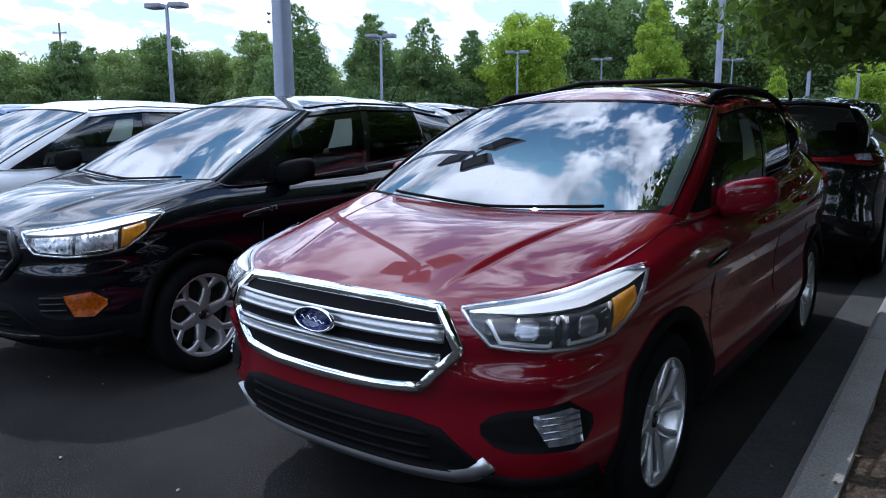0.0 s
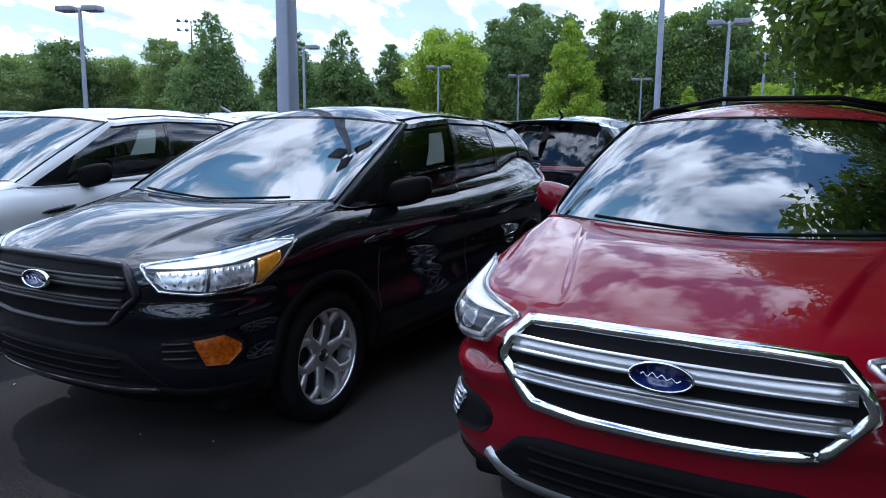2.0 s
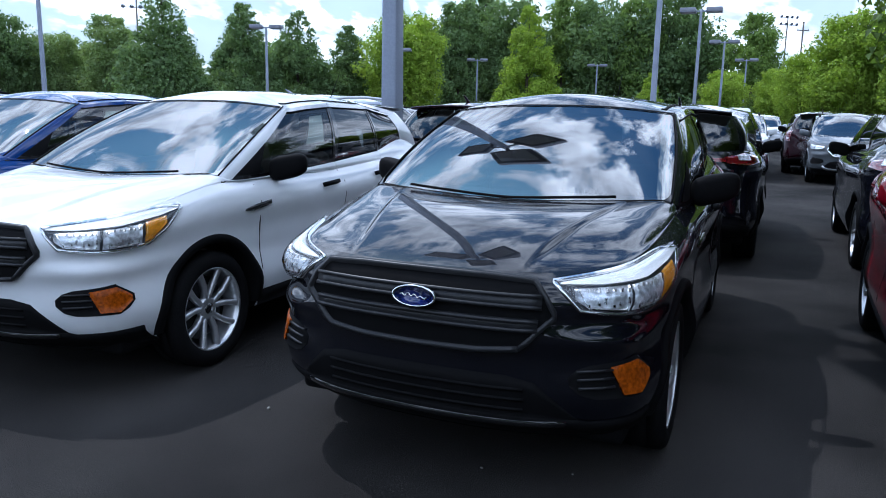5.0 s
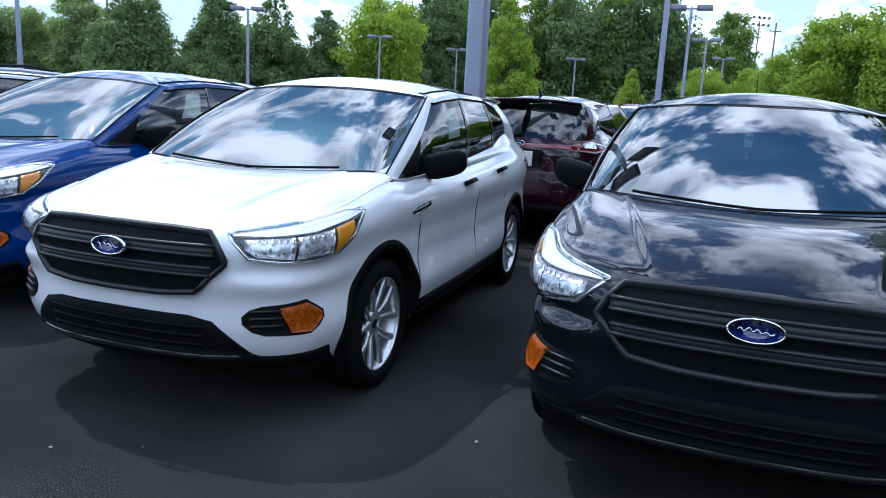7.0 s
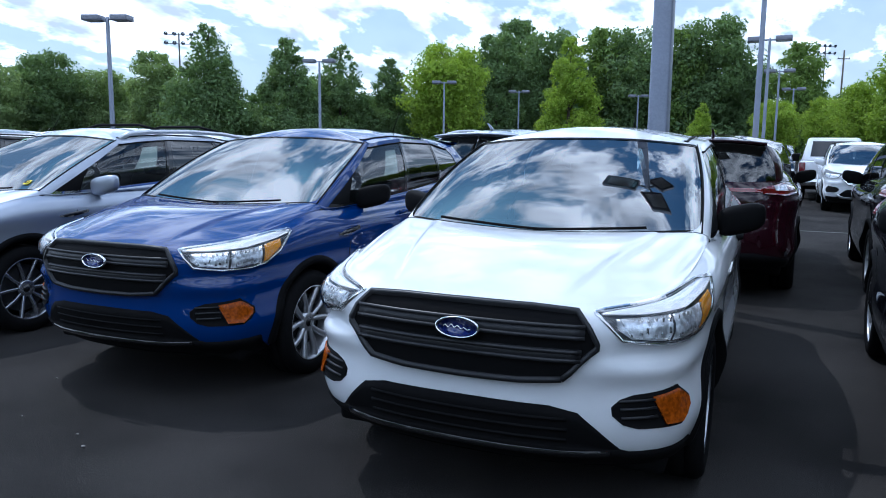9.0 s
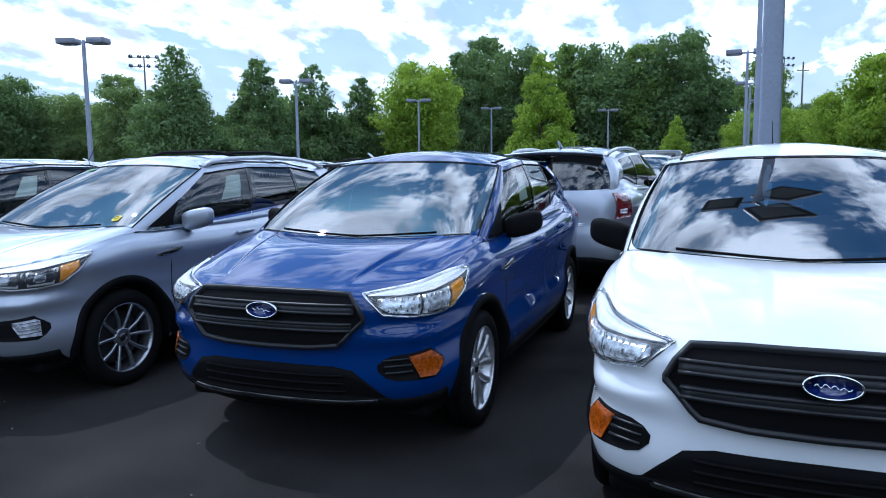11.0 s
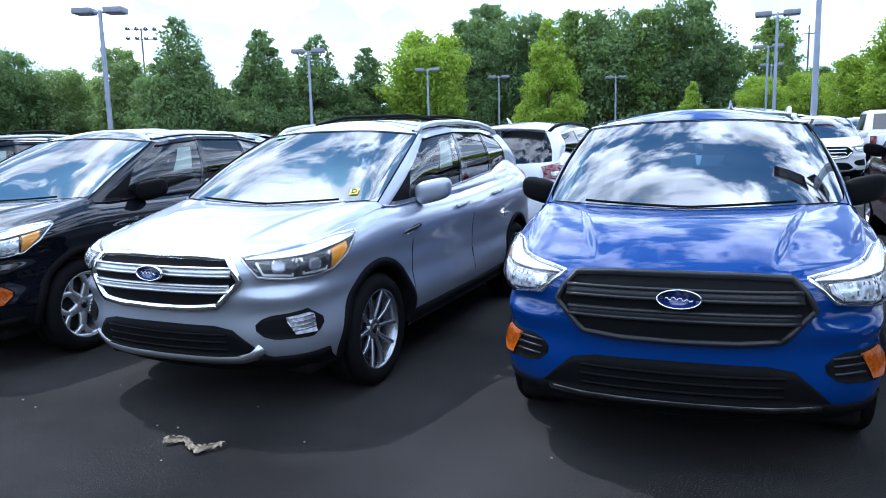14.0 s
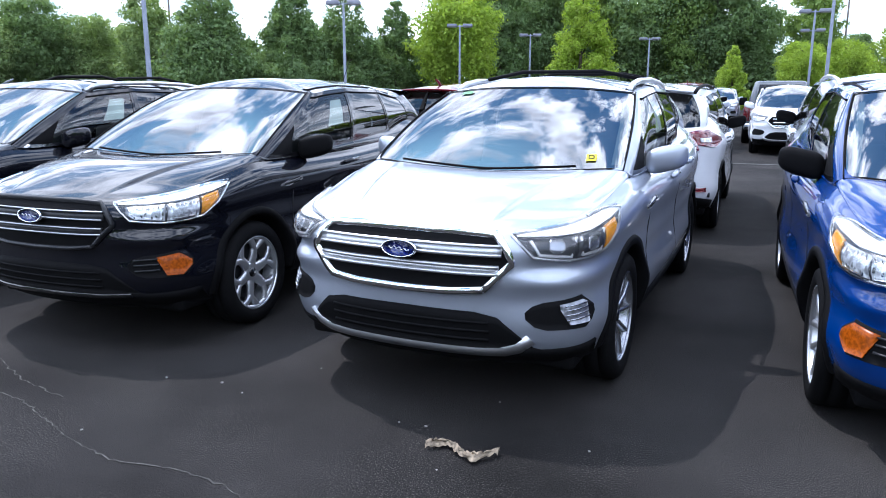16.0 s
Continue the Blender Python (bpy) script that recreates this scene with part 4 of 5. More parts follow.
def far_car(x, y, turn, color, label, bright=False, lens="compact", size=(1, 1, 1), rails=False, group="cars parked further back"):
    """A car of the back rows, with its main parts."""
    car = thing("car", pose(x, y, 0, 0, 0, turn) @ Matrix.Diagonal((*size, 1)), label, "car", group)
    part("body", mesh("far_shell", lambda: shell_mesh(66, 16)), color, car)
    part("underbody", mesh("underbody", lambda: box(1.5, 3.9, 0.16, 0, 2.27, 0.30, 0.03)), PLASTIC, car)
    part("wheel_well", mesh("wheel_well", lambda: box(1.34, 0.95, 0.40, 0, 0.95, 0.56, 0.05)), PLASTIC, car)
    part("wheel_well", mesh("rear_well", lambda: box(1.34, 0.95, 0.40, 0, 3.62, 0.56, 0.05)), PLASTIC, car)
    part("hood", mesh("hood", hood_mesh), color, car)
    part("roof", mesh("roof", roof_mesh), color, car)
    part("shoulder", mesh("shoulder", shoulder_mesh), color, car)
    for s in (-1, 1):
        for nm, u0, u1, v0, v1, mt in (("a_pillar", 2.2, 2.82, 0.0, 1.0, color), ("d_pillar", 9.0, 10.2, 0, 1, color), ("window_header", 2.82, 9.0, 0.93, 1.0, color),
                                       ("window_sill", 2.82, 9.0, 0, 0.05, CHROME if bright else GLOSS_BLACK), ("b_pillar", 5.0, 6.0, 0.05, 0.93, GLOSS_BLACK),
                                       ("c_pillar", 7.0, 8.0, 0.05, 0.93, GLOSS_BLACK)):
            part(nm, mesh("%s_%d" % (nm, s), lambda: house_patch(s * u0, s * u1, v0, v1, 10 if u1 - u0 < 3 else 40, 8 if v1 - v0 > 0.3 else 2)), mt, car)
        for nm, u0, u1, gl in (("front_window", 2.82, 5.0, TINTED), ("rear_door_window", 6.0, 7.0, TINTED), ("quarter_window", 8.0, 9.0, TINTED)):
            part(nm, mesh("%s_%d" % (nm, s), lambda: house_patch(s * u0, s * u1, 0.05, 0.93, 12, 8, -0.004)), gl, car).visible_shadow = False
        part("headlight", mesh("head_%d" % s, lambda: patch(HEAD_LOW, HEAD_HIGH, 24, 6, 0.003, 0.02, s)), LAMP_DARK, car)
        for k in ("head_bowl_%d" % s, "head_bowl2_%d" % s):
            part("lamp_bowl", CACHE[k], REFLECTOR, car)
        part("mirror", mesh("mirror_%d" % s, lambda: mirror_mesh(s)), color if bright else PLASTIC, car)
        part("rear_window", mesh("rear_window" if s > 0 else "rear_window_l", lambda: house_patch(10.2 if s > 0 else -12.0, 12.0 if s > 0 else -10.2, 0.06, 0.96, 12, 8, -0.003)), TINTED, car).visible_shadow = False
        for ax in AXLES:
            part("wheel_arch", mesh("arch_%.1f_%d" % (ax, s), lambda: arch_mesh(ax, s)), PLASTIC if not bright else color, car)
        part("fog_pocket", mesh("fog_pocket_%d" % s, lambda: patch([(2.12, 0.522), (2.25, 0.490), (2.45, 0.474), (3.2, 0.472), (3.4, 0.50), (3.52, 0.53)], [(2.12, 0.552), (2.25, 0.580), (2.45, 0.600), (3.2, 0.622), (3.52, 0.56)], 10, 4, 0.004, 0.02, s)), PLASTIC, car)
        if rails:
            part("roof_rail", mesh("rail_%d" % s, lambda: tube([(s * 0.612, 2.05, 1.548), (s * 0.608, 2.16, 1.592), (s * 0.602, 2.40, 1.617), (s * 0.592, 2.9, 1.630), (s * 0.577, 3.4, 1.614), (s * 0.557, 3.74, 1.578), (s * 0.545, 3.94, 1.525)], 0.021, 10)),
                 SATIN if rails == "silver" else PLASTIC, car)
    part("windscreen", mesh("windscreen", lambda: house_patch(-2.2, 2.2, 0.0, 1.0, 30, 16, -0.004)), GLASS, car).visible_shadow = False
    part("tailgate_edge", mesh("gate_edge_low", lambda: joined(*[house_patch(a, b, 0, 0.06, 12, 2) for a, b in ((10.2, 12), (-12, -10.2))])), color, car)
    part("tailgate_edge", mesh("gate_edge_top", lambda: joined(*[house_patch(a, b, 0.96, 1, 12, 2) for a, b in ((10.2, 12), (-12, -10.2))])), color, car)
    part("spoiler", mesh("spoiler", lambda: sheet([i / 10 for i in range(-10, 11)], range(6), lambda s, j: (
        0.55 * s, (4.02, 4.10, 4.20, 4.215, 4.18, 4.08)[int(j)] - 0.06 * s * s, (1.585, 1.59, 1.585, 1.575, 1.56, 1.55)[int(j)] - 0.03 * s * s))), color, car)
    part("antenna_fin", mesh("fin", lambda: tube([(0, 3.70, 1.625), (0, 3.78, 1.67), (0, 3.86, 1.70)], 0.022, 8, 0.008)), color, car)
    part("grille", mesh("grille", lambda: patch(GRILLE_LOW, GRILLE_HIGH, 20, 10, 0.013, 0.03, both=True)), PLASTIC, car)
    part("lower_grille", mesh("lower_grille", lambda: patch([(0, 0.385), (1.6, 0.385), (2.25, 0.385)], [(0, 0.552), (1.2, 0.55), (1.62, 0.53), (2.25, 0.39)], 14, 4, 0.004, 0.02, both=True)), PLASTIC, car)
    part("valance", CACHE["front_valance"], PLASTIC, car)
    part("grille_surround", CACHE["grille_surround%d" % bright], CHROME if bright else GRILLE_DARK, car)
    if bright:
        part("skid_plate", CACHE["lip"], SATIN, car)
    for z in (0.848, 0.770, 0.694):
        part("grille_bar", mesh("far_bar_%.2f" % z, lambda: band([(0, z), (0.7, z), (1.4, z)], 0.03, 0.014, 0.02, both=True)), CHROME if bright else GRILLE_DARK, car)
    add_wheels(car, "split", ALLOY, DASH)
    part("dashboard", mesh("dash", dash_mesh), DASH, car)
    for sx in (-0.38, 0.38):
        part("seat", mesh("seat", seat_mesh), TRIM, car, "", pose(sx, 2.28, 0))
    part("rear_seat", mesh("bench", lambda: seat_mesh(True)), TRIM, car, "", pose(0, 3.12, 0))
    part("cabin_floor", mesh("cabin_floor", lambda: box(1.6, 2.9, 0.05, 0, 2.85, 0.46)), DASH, car)
    part("rear_wiper", mesh("rear_wiper", lambda: tube([house(12 - 0.1 * i, 0.12, 0.02) for i in range(13)], 0.012, 6)), PLASTIC, car)
    tail_lights(car, lens, color, bright)
    return car


# ---- the ground ----
def ground_sheet():
    bm = bmesh.new()
    bmesh.ops.create_grid(bm, x_segments=2, y_segments=2, size=700)
    return bm


tagged(part("ground", mesh("ground", ground_sheet), ASPHALT), "dark worn asphalt of a large car lot", "ground", kind="structure")


def strip(points, width, z, wobble=0.0):
    p, f = [], []
    for i, (x, y) in enumerate(points):
        w = width * (1 + wobble * (random.random() - 0.5) * 2)
        a, b = points[max(i - 1, 0)], points[min(i + 1, len(points) - 1)]
        d = Vector((b[0] - a[0], b[1] - a[1])).normalized()
        p += [(x - d.y * w / 2, y + d.x * w / 2, z), (x + d.y * w / 2, y - d.x * w / 2, z)]
    return p, [(2 * i, 2 * i + 1, 2 * i + 3, 2 * i + 2) for i in range(len(points) - 1)]


def wander(points, step=0.05, amount=0.018):
    out = []
    for (a, b), (c, d) in zip(points, points[1:]):
        n = max(1, int(math.hypot(c - a, d - b) / step))
        out += [(a + (c - a) * i / n + random.uniform(-amount, amount), b + (d - b) * i / n + random.uniform(-amount, amount)) for i in range(n)]
    return out + [points[-1]]


CRACK = material("crack_dust", (0.070, 0.067, 0.060), 0.95, grain=0.5, grain_size=80, stain=0.4, stain_size=8)
for pts in ([(-14.2, -0.15), (-12.9, -0.32), (-12.35, -0.39), (-11.85, -0.58), (-11.46, -0.68), (-11.17, -0.63), (-10.86, -0.66), (-10.4, -0.82), (-9.8, -0.95)],
            [(-13.2, 0.05), (-12.6, -0.2), (-12.2, -0.28)]):
    tagged(part("crack", strip(wander(pts, 0.03, 0.009), 0.0045, 0.004, 0.9), CRACK), "pale dusty crack across the asphalt", "crack", "cracks in the asphalt", "structure")
for pts in ([(-8.0, 12.75), (-6.0, 12.72), (-3.2, 12.8)], [(-10.6, 15.0), (-9.0, 14.95), (-7.6, 15.0)]):
    tagged(part("line", strip(pts, 0.10, 0.004), LINE_PAINT), "faded painted line in the aisle", "road marking", kind="structure")


def rag_mesh():
    def fn(u, v):
        x = (u - 0.5) * 0.32
        y = 0.05 * math.sin(u * 7) + (v - 0.5) * (0.020 + 0.030 * math.sin(u * 11) ** 2) + 0.02 * noise.noise(Vector((u * 9, v * 5, 1)))
        z = 0.012 + 0.028 * abs(noise.noise(Vector((u * 12, v * 6, 3)))) + 0.02 * math.sin(v * math.pi)
        return (x, y, z)

    return sheet([i / 44 for i in range(45)], [i / 10 for i in range(11)], fn)


RAG = material("rag_paper", (0.25, 0.20, 0.14), 0.85, grain=0.35, grain_size=50, stain=0.6, stain_size=22)
tagged(part("rag", mesh("rag", rag_mesh), RAG, None, "", pose(-10.1, -0.04, 0, 0, 0, 8)), "crumpled pale brown paper rag on the asphalt", "litter")
PEBBLE = material("pebble", (0.28, 0.27, 0.25), 0.9, grain=0.2, vary=0.3)


def pebble_mesh():
    bm = bmesh.new()
    bmesh.ops.create_icosphere(bm, subdivisions=1, radius=1)
    for v in bm.verts:
        v.co = v.co * random.uniform(0.7, 1.1)
        v.co.z *= 0.6
    return bm


rnd = random.Random(3)
for i in range(60):
    r = rnd.uniform(0.005, 0.013)
    o = part("pebble", mesh("pebble", pebble_mesh), PEBBLE, None, "", pose(rnd.uniform(-15, 1.2), rnd.uniform(-1.8, 0.6), r * 0.5, 0, 0, rnd.uniform(0, 360)) @ Matrix.Scale(r, 4))
    tagged(o, "small pale pebble lying on dark asphalt", "pebble", "loose pebbles")

# ---- kerbed island beside the red car ----
def island_outline(inset, steps=14):
    x0, x1, y0, y1 = 1.28 + inset, 7.4 - inset, -0.2 + inset, 11.0 - inset
    r = 1.2 - inset
    out = []
    for cx, cy, a0 in ((x1 - r, y1 - r, 0), (x0 + r, y1 - r, 90), (x0 + r, y0 + r, 180), (x1 - r, y0 + r, 270)):
        out += [(cx + r * math.cos(radians(a0 + 90 * i / steps)), cy + r * math.sin(radians(a0 + 90 * i / steps))) for i in range(steps + 1)]
    return out


def kerb_length(i0, i1, a, b, c):
    ring = [(a, 0.0), (a, 0.11), (b, 0.135), (c, 0.135), (c, 0.0)]
    p, f = [], []
    for i in range(i0, i1 + 1):
        for line, z in ring:
            q = line[i % len(line)]
            p.append((q[0], q[1], z))
    n, m = i1 - i0, len(ring)
    for i in range(n):
        for j in range(m - 1):
            f.append((i * m + j, (i + 1) * m + j, (i + 1) * m + j + 1, i * m + j + 1))
    f += [tuple(range(m)), tuple(n * m + j for j in range(m - 1, -1, -1))]
    return p, f


def dense(line, step=0.12):
    out = []
    for (a, b), (c, d) in zip(line, line[1:] + line[:1]):
        n = max(1, round(math.hypot(c - a, d - b) / step))
        out += [(a + (c - a) * i / n, b + (d - b) * i / n) for i in range(n)]
    return out


def matched(inset, base):
    x0, x1, y0, y1 = 2.5, 6.2, 1.0, 9.8
    out = []
    for x, y in base:
        cx, cy = min(max(x, x0), x1), min(max(y, y0), y1)
        d = math.hypot(x - cx, y - cy) or 1
        out.append((x - (x - cx) / d * inset, y - (y - cy) / d * inset))
    return out


kerb = thing("kerb", pose(0, 0, 0), "pale weathered concrete kerb in jointed lengths round the island", "kerb", kind="structure")
outer = dense(island_outline(0))
mid, inner = matched(0.03, outer), matched(0.17, outer)
step = 16
for i in range(0, len(outer), step):
    part("kerb_stone", kerb_length(i, min(i + step, len(outer)), outer, mid, inner), CONCRETE, kerb, "", Matrix.Translation((0, 0, random.uniform(-0.004, 0.004))), True)


def mulch_mesh():
    return sheet([1.42 + 5.84 * i / 60 for i in range(61)], [0.0 + 10.8 * j / 90 for j in range(91)],
                 lambda x, y: (x, y, 0.10 + 0.05 * noise.noise(Vector((x * 2, y * 2, 0))) + 0.025 * noise.noise(Vector((x * 11, y * 11, 4)))),
                 lambda x, y: math.hypot(x - min(max(x, 2.5), 6.2), y - min(max(y, 1.0), 9.8)) < 1.08)


tagged(part("planting_bed", mesh("mulch", mulch_mesh), MULCH), "brown mulch bed with dry leaves inside the kerb", "planting bed", kind="structure")
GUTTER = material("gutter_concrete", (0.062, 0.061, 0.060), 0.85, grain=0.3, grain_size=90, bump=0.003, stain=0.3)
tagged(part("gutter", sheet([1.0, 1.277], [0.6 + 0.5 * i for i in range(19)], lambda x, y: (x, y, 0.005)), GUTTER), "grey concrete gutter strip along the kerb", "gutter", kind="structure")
LITTER_LEAF = material("dry_leaf", (0.20, 0.12, 0.05), 0.8, vary=0.4, island=True)


def dry_leaves():
    p, f = [], []
    for i in range(110):
        x, y = rnd.uniform(1.05, 2.4), rnd.uniform(0.4, 6.5)
        z = 0.01 if x < 1.28 else (0.145 if x < 1.45 else 0.15)
        a, r = rnd.uniform(0, 6.3), rnd.uniform(0.009, 0.020)
        o = len(p)
        for k, (c, d) in enumerate(((1, 0), (0, 0.5), (-1, 0), (0, -0.5))):
            p.append((x + r * (c * math.cos(a) - d * math.sin(a)), y + r * (c * math.sin(a) + d * math.cos(a)), z + rnd.uniform(0, 0.015)))
        f.append((o, o + 1, o + 2, o + 3))
    return p, f


tagged(part("dry_leaves", dry_leaves(), LITTER_LEAF), "small dry fallen leaves scattered along the kerb", "leaf litter", kind="stuff")

# ---- lamp posts ----
HEAD_GREY = material("lamp_head_grey", (0.20, 0.21, 0.25), 0.5, 0.2, stain=0.15)
HEAD_LENS = material("lamp_head_lens", (0.55, 0.56, 0.56), 0.3, stain=0.1)


def pole_mesh(h, w0, w1):
    bm = box(1, 1, 1, 0, 0, 0.5, 0.12, 2)
    for v in bm.verts:
        w = w0 + (w1 - w0) * v.co.z
        v.co = (v.co.x * w, v.co.y * w, v.co.z * h)
    return bm


def lamp_post(x, y, h, turn=0, heads=(0, 180), width=0.20):
    post = thing("street_lamp", pose(x, y, 0, 0, 0, turn), "grey square steel lamp post with flat box heads", "street lamp", "car lot lamp posts")
    part("base", mesh("lamp_base", lambda: lathe([(0, 0.30), (0.55, 0.29), (0.60, 0.26), (0.60, 0.0)], 24, "z")), CONCRETE, post)
    part("pole", mesh("pole_%.1f" % h, lambda: pole_mesh(h, width, width * 0.72)), POLE_PAINT, post)
    for a in heads:
        m = pose(0, 0, h - 0.12, 0, 0, a)
        part("arm", mesh("lamp_arm", lambda: box(0.40, 0.08, 0.10, 0.20, 0, 0, 0.01)), POLE_PAINT, post, "", m)
        hd = part("lamp_head", mesh("lamp_head", lambda: box(0.86, 0.74, 0.27, 0.72, 0, 0.05, 0.035)), HEAD_GREY, post, "", m)
        part("lens", mesh("lamp_head_lens", lambda: box(0.64, 0.54, 0.03, 0.72, 0, -0.092, 0.01)), HEAD_LENS, hd)
    return post


lamp_post(-5.41, 4.86, 8.0, 0, (55, 175, 295))
lamp_post(-5.5, 24.2, 7.9)
lamp_post(-6.05, 43.5, 7.7, 0)
lamp_post(-6.0, 63.2, 7.8, 0)
lamp_post(-5.1, 84.4, 7.9, 0)
lamp_post(-34.7, 23.6, 7.5, 20)
lamp_post(-35.8, 42.8, 7.55, 20)
lamp_post(-32.7, 76.6, 7.65, 20)
lamp_post(-21.9, 88.4, 7.75, 20)
lamp_post(-35.2, 62.5, 7.6, 20)
lamp_post(-62.0, 62.0, 7.6, 20)


def sport_light(x, y, h):
    post = thing("floodlight_mast", pose(x, y, 0, 0, 0, 40), "tall thin floodlight mast with rows of lamps", "light mast")
    part("mast", tube([(0, 0, 0), (0, 0, h)], 0.16, 8, 0.09), WOOD_POLE, post)
    for z, n in ((h - 0.2, 4), (h - 1.3, 4)):
        part("cross_arm", box(3.6, 0.1, 0.1, 0, 0, z), POLE_PAINT, post)
        for i in range(n):
            part("floodlight", mesh("floodlight", lambda: lathe([(0.0, 0.05), (0.18, 0.10), (0.34, 0.26), (0.36, 0.22)], 12, "x")), HEAD_GREY, post, "", pose(-1.5 + i, -0.05, z + 0.2, 0, 25, -90))
    return post


sport_light(-74.6, 68.5, 15.0)


def utility_pole(x, y, h):
    post = thing("utility_pole", pose(x, y, 0, 0, 0, 30), "weathered brown wooden utility pole with a cross arm", "utility pole", "utility poles")
    part("pole", tube([(0, 0, 0), (0, 0, h)], 0.17, 8, 0.11), WOOD_POLE, post)
    part("cross_arm", box(1.8, 0.1, 0.12, 0, 0, h - 1.2), WOOD_POLE, post)
    for k in (-0.8, 0, 0.8):
        part("insulator", mesh("insulator", lambda: lathe([(0, 0.03), (0.08, 0.05), (0.16, 0.03), (0.16, 0)], 8, "z")), HEAD_GREY, post, "", pose(k, 0, h - 1.14))


utility_pole(0.6, 118, 15.5)
utility_pole(-92, 48, 13)
sport_light(-1.5, 132, 18.0)

# ---- trees ----
def leaf_cloud(blobs, count, size, seed, droop=0.0):
    """Leaves as small three-cornered blades near the surface of overlapping clumps: (x, y, z, radius across, radius up)."""
    g = np.random.default_rng(seed)
    b = np.array(blobs)
    w = b[:, 3] ** 2
    pick = g.choice(len(b), count, p=w / w.sum())
    d = g.normal(size=(count, 3))
    d /= np.linalg.norm(d, axis=1)[:, None]
    r = g.uniform(0.30, 1.30, count) ** 0.7
    c = b[pick, :3] + d * r[:, None] * np.stack([b[pick, 3], b[pick, 3], b[pick, 4]], 1)
    n = d + g.normal(scale=0.55, size=(count, 3))
    n[:, 2] += 0.35
    n /= np.linalg.norm(n, axis=1)[:, None]
    t = np.cross(n, g.normal(size=(count, 3)))
    t /= np.linalg.norm(t, axis=1)[:, None]
    q = np.cross(n, t)
    s = (size * g.uniform(0.55, 1.25, count))[:, None]
    p = np.empty((count * 3, 3))
    p[0::3], p[1::3], p[2::3] = c + t * s, c + q * s * 0.75 - t * s * 0.6 + n * s * 0.2, c - q * s * 0.75 - t * s * 0.6
    return [tuple(v) for v in p], [(3 * i, 3 * i + 1, 3 * i + 2) for i in range(count)]


def crown_blobs(shape, h, w, seed, low=0.08):
    g = random.Random(seed)
    out = []
    for i in range(230):
        t = g.uniform(low, 0.97)
        if shape == "cone":
            rad = w * 1.12 * min(1.0, 0.55 + t * 2.2) * (1 - t) ** 0.62 * (0.80 + 0.25 * g.random())
        elif shape == "oval":
            rad = w * math.sqrt(max(0.02, 1 - ((t - 0.48) / 0.54) ** 2)) * (0.75 + 0.35 * g.random())
        else:
            rad = w * math.sqrt(max(0.02, 1 - ((t - 0.58) / 0.46) ** 2)) * (0.7 + 0.4 * g.random()) if t > 0.14 else w * 0.5
        a = g.uniform(0, 6.283)
        size = max(0.26, rad * g.uniform(0.13, 0.33))
        off = max(0.0, rad - size * 0.7) * g.uniform(0.6, 1.0)
        out.append((off * math.cos(a), off * math.sin(a), t * h, size, size * g.uniform(0.6, 0.9)))
    for i in range(10):
        t = 0.5 + 0.05 * i
        rad = w * (1 - t) * (0.55 if shape == "cone" else 0.9) + 0.12
        out.append((g.uniform(-0.1, 0.1), g.uniform(-0.1, 0.1), h * t, rad, h * 0.05))
    return out


def tree_parts(key, shape, h, w, count, size, seed, low=0.08):
    blobs = crown_blobs(shape, h, w, seed, low)
    crown = mesh("crown_" + key, lambda: leaf_cloud(blobs, count, size, seed))

    def trunk():
        pieces = [tube([(0, 0, 0), (0.1, 0, h * 0.3), (0, 0.1, h * 0.6), (0, 0, h * 0.92)], h * 0.018, 8, h * 0.003)]
        for x, y, z, r, q in blobs[:14]:
            pieces.append(tube([(0, 0, max(0.5, z - r - 0.6)), (x * 0.5, y * 0.5, z - 0.3), (x, y, z)], h * 0.006, 5, h * 0.001))
        return joined(*pieces)

    return mesh("trunk_" + key, trunk), crown


def tree(key, x, y, s, mat, label, turn=0.0, squash=1.0):
    tr, cr = CACHE["trunk_" + key], CACHE["crown_" + key]
    t = thing("tree", pose(x, y, 0, 0, 0, turn) @ Matrix.Diagonal((s * squash, s * squash, s, 1)), label, "tree", "trees beyond the car lot")
    part("trunk", tr, BARK, t)
    part("crown", cr, mat, t)
    return t


tree_parts("cone", "cone", 10, 4.3, 30000, 0.125, 11, 0.04)
tree_parts("cone_b", "cone", 10, 3.9, 30000, 0.125, 17, 0.04)
tree_parts("oval", "oval", 10, 3.0, 24000, 0.135, 23, 0.08)
tree_parts("round", "round", 10, 4.0, 28000, 0.14, 31, 0.10)
tree_parts("slim", "cone", 10, 3.3, 26000, 0.115, 47, 0.04)
for kind, form, across in (("far_round", "round", 4.0), ("far_oval", "oval", 3.0), ("far_cone", "cone", 4.2)):
    tree_parts(kind, form, 10, across, 11000, 0.21, 60 + len(kind), 0.08)
EYE = (-4.15, -2.7)
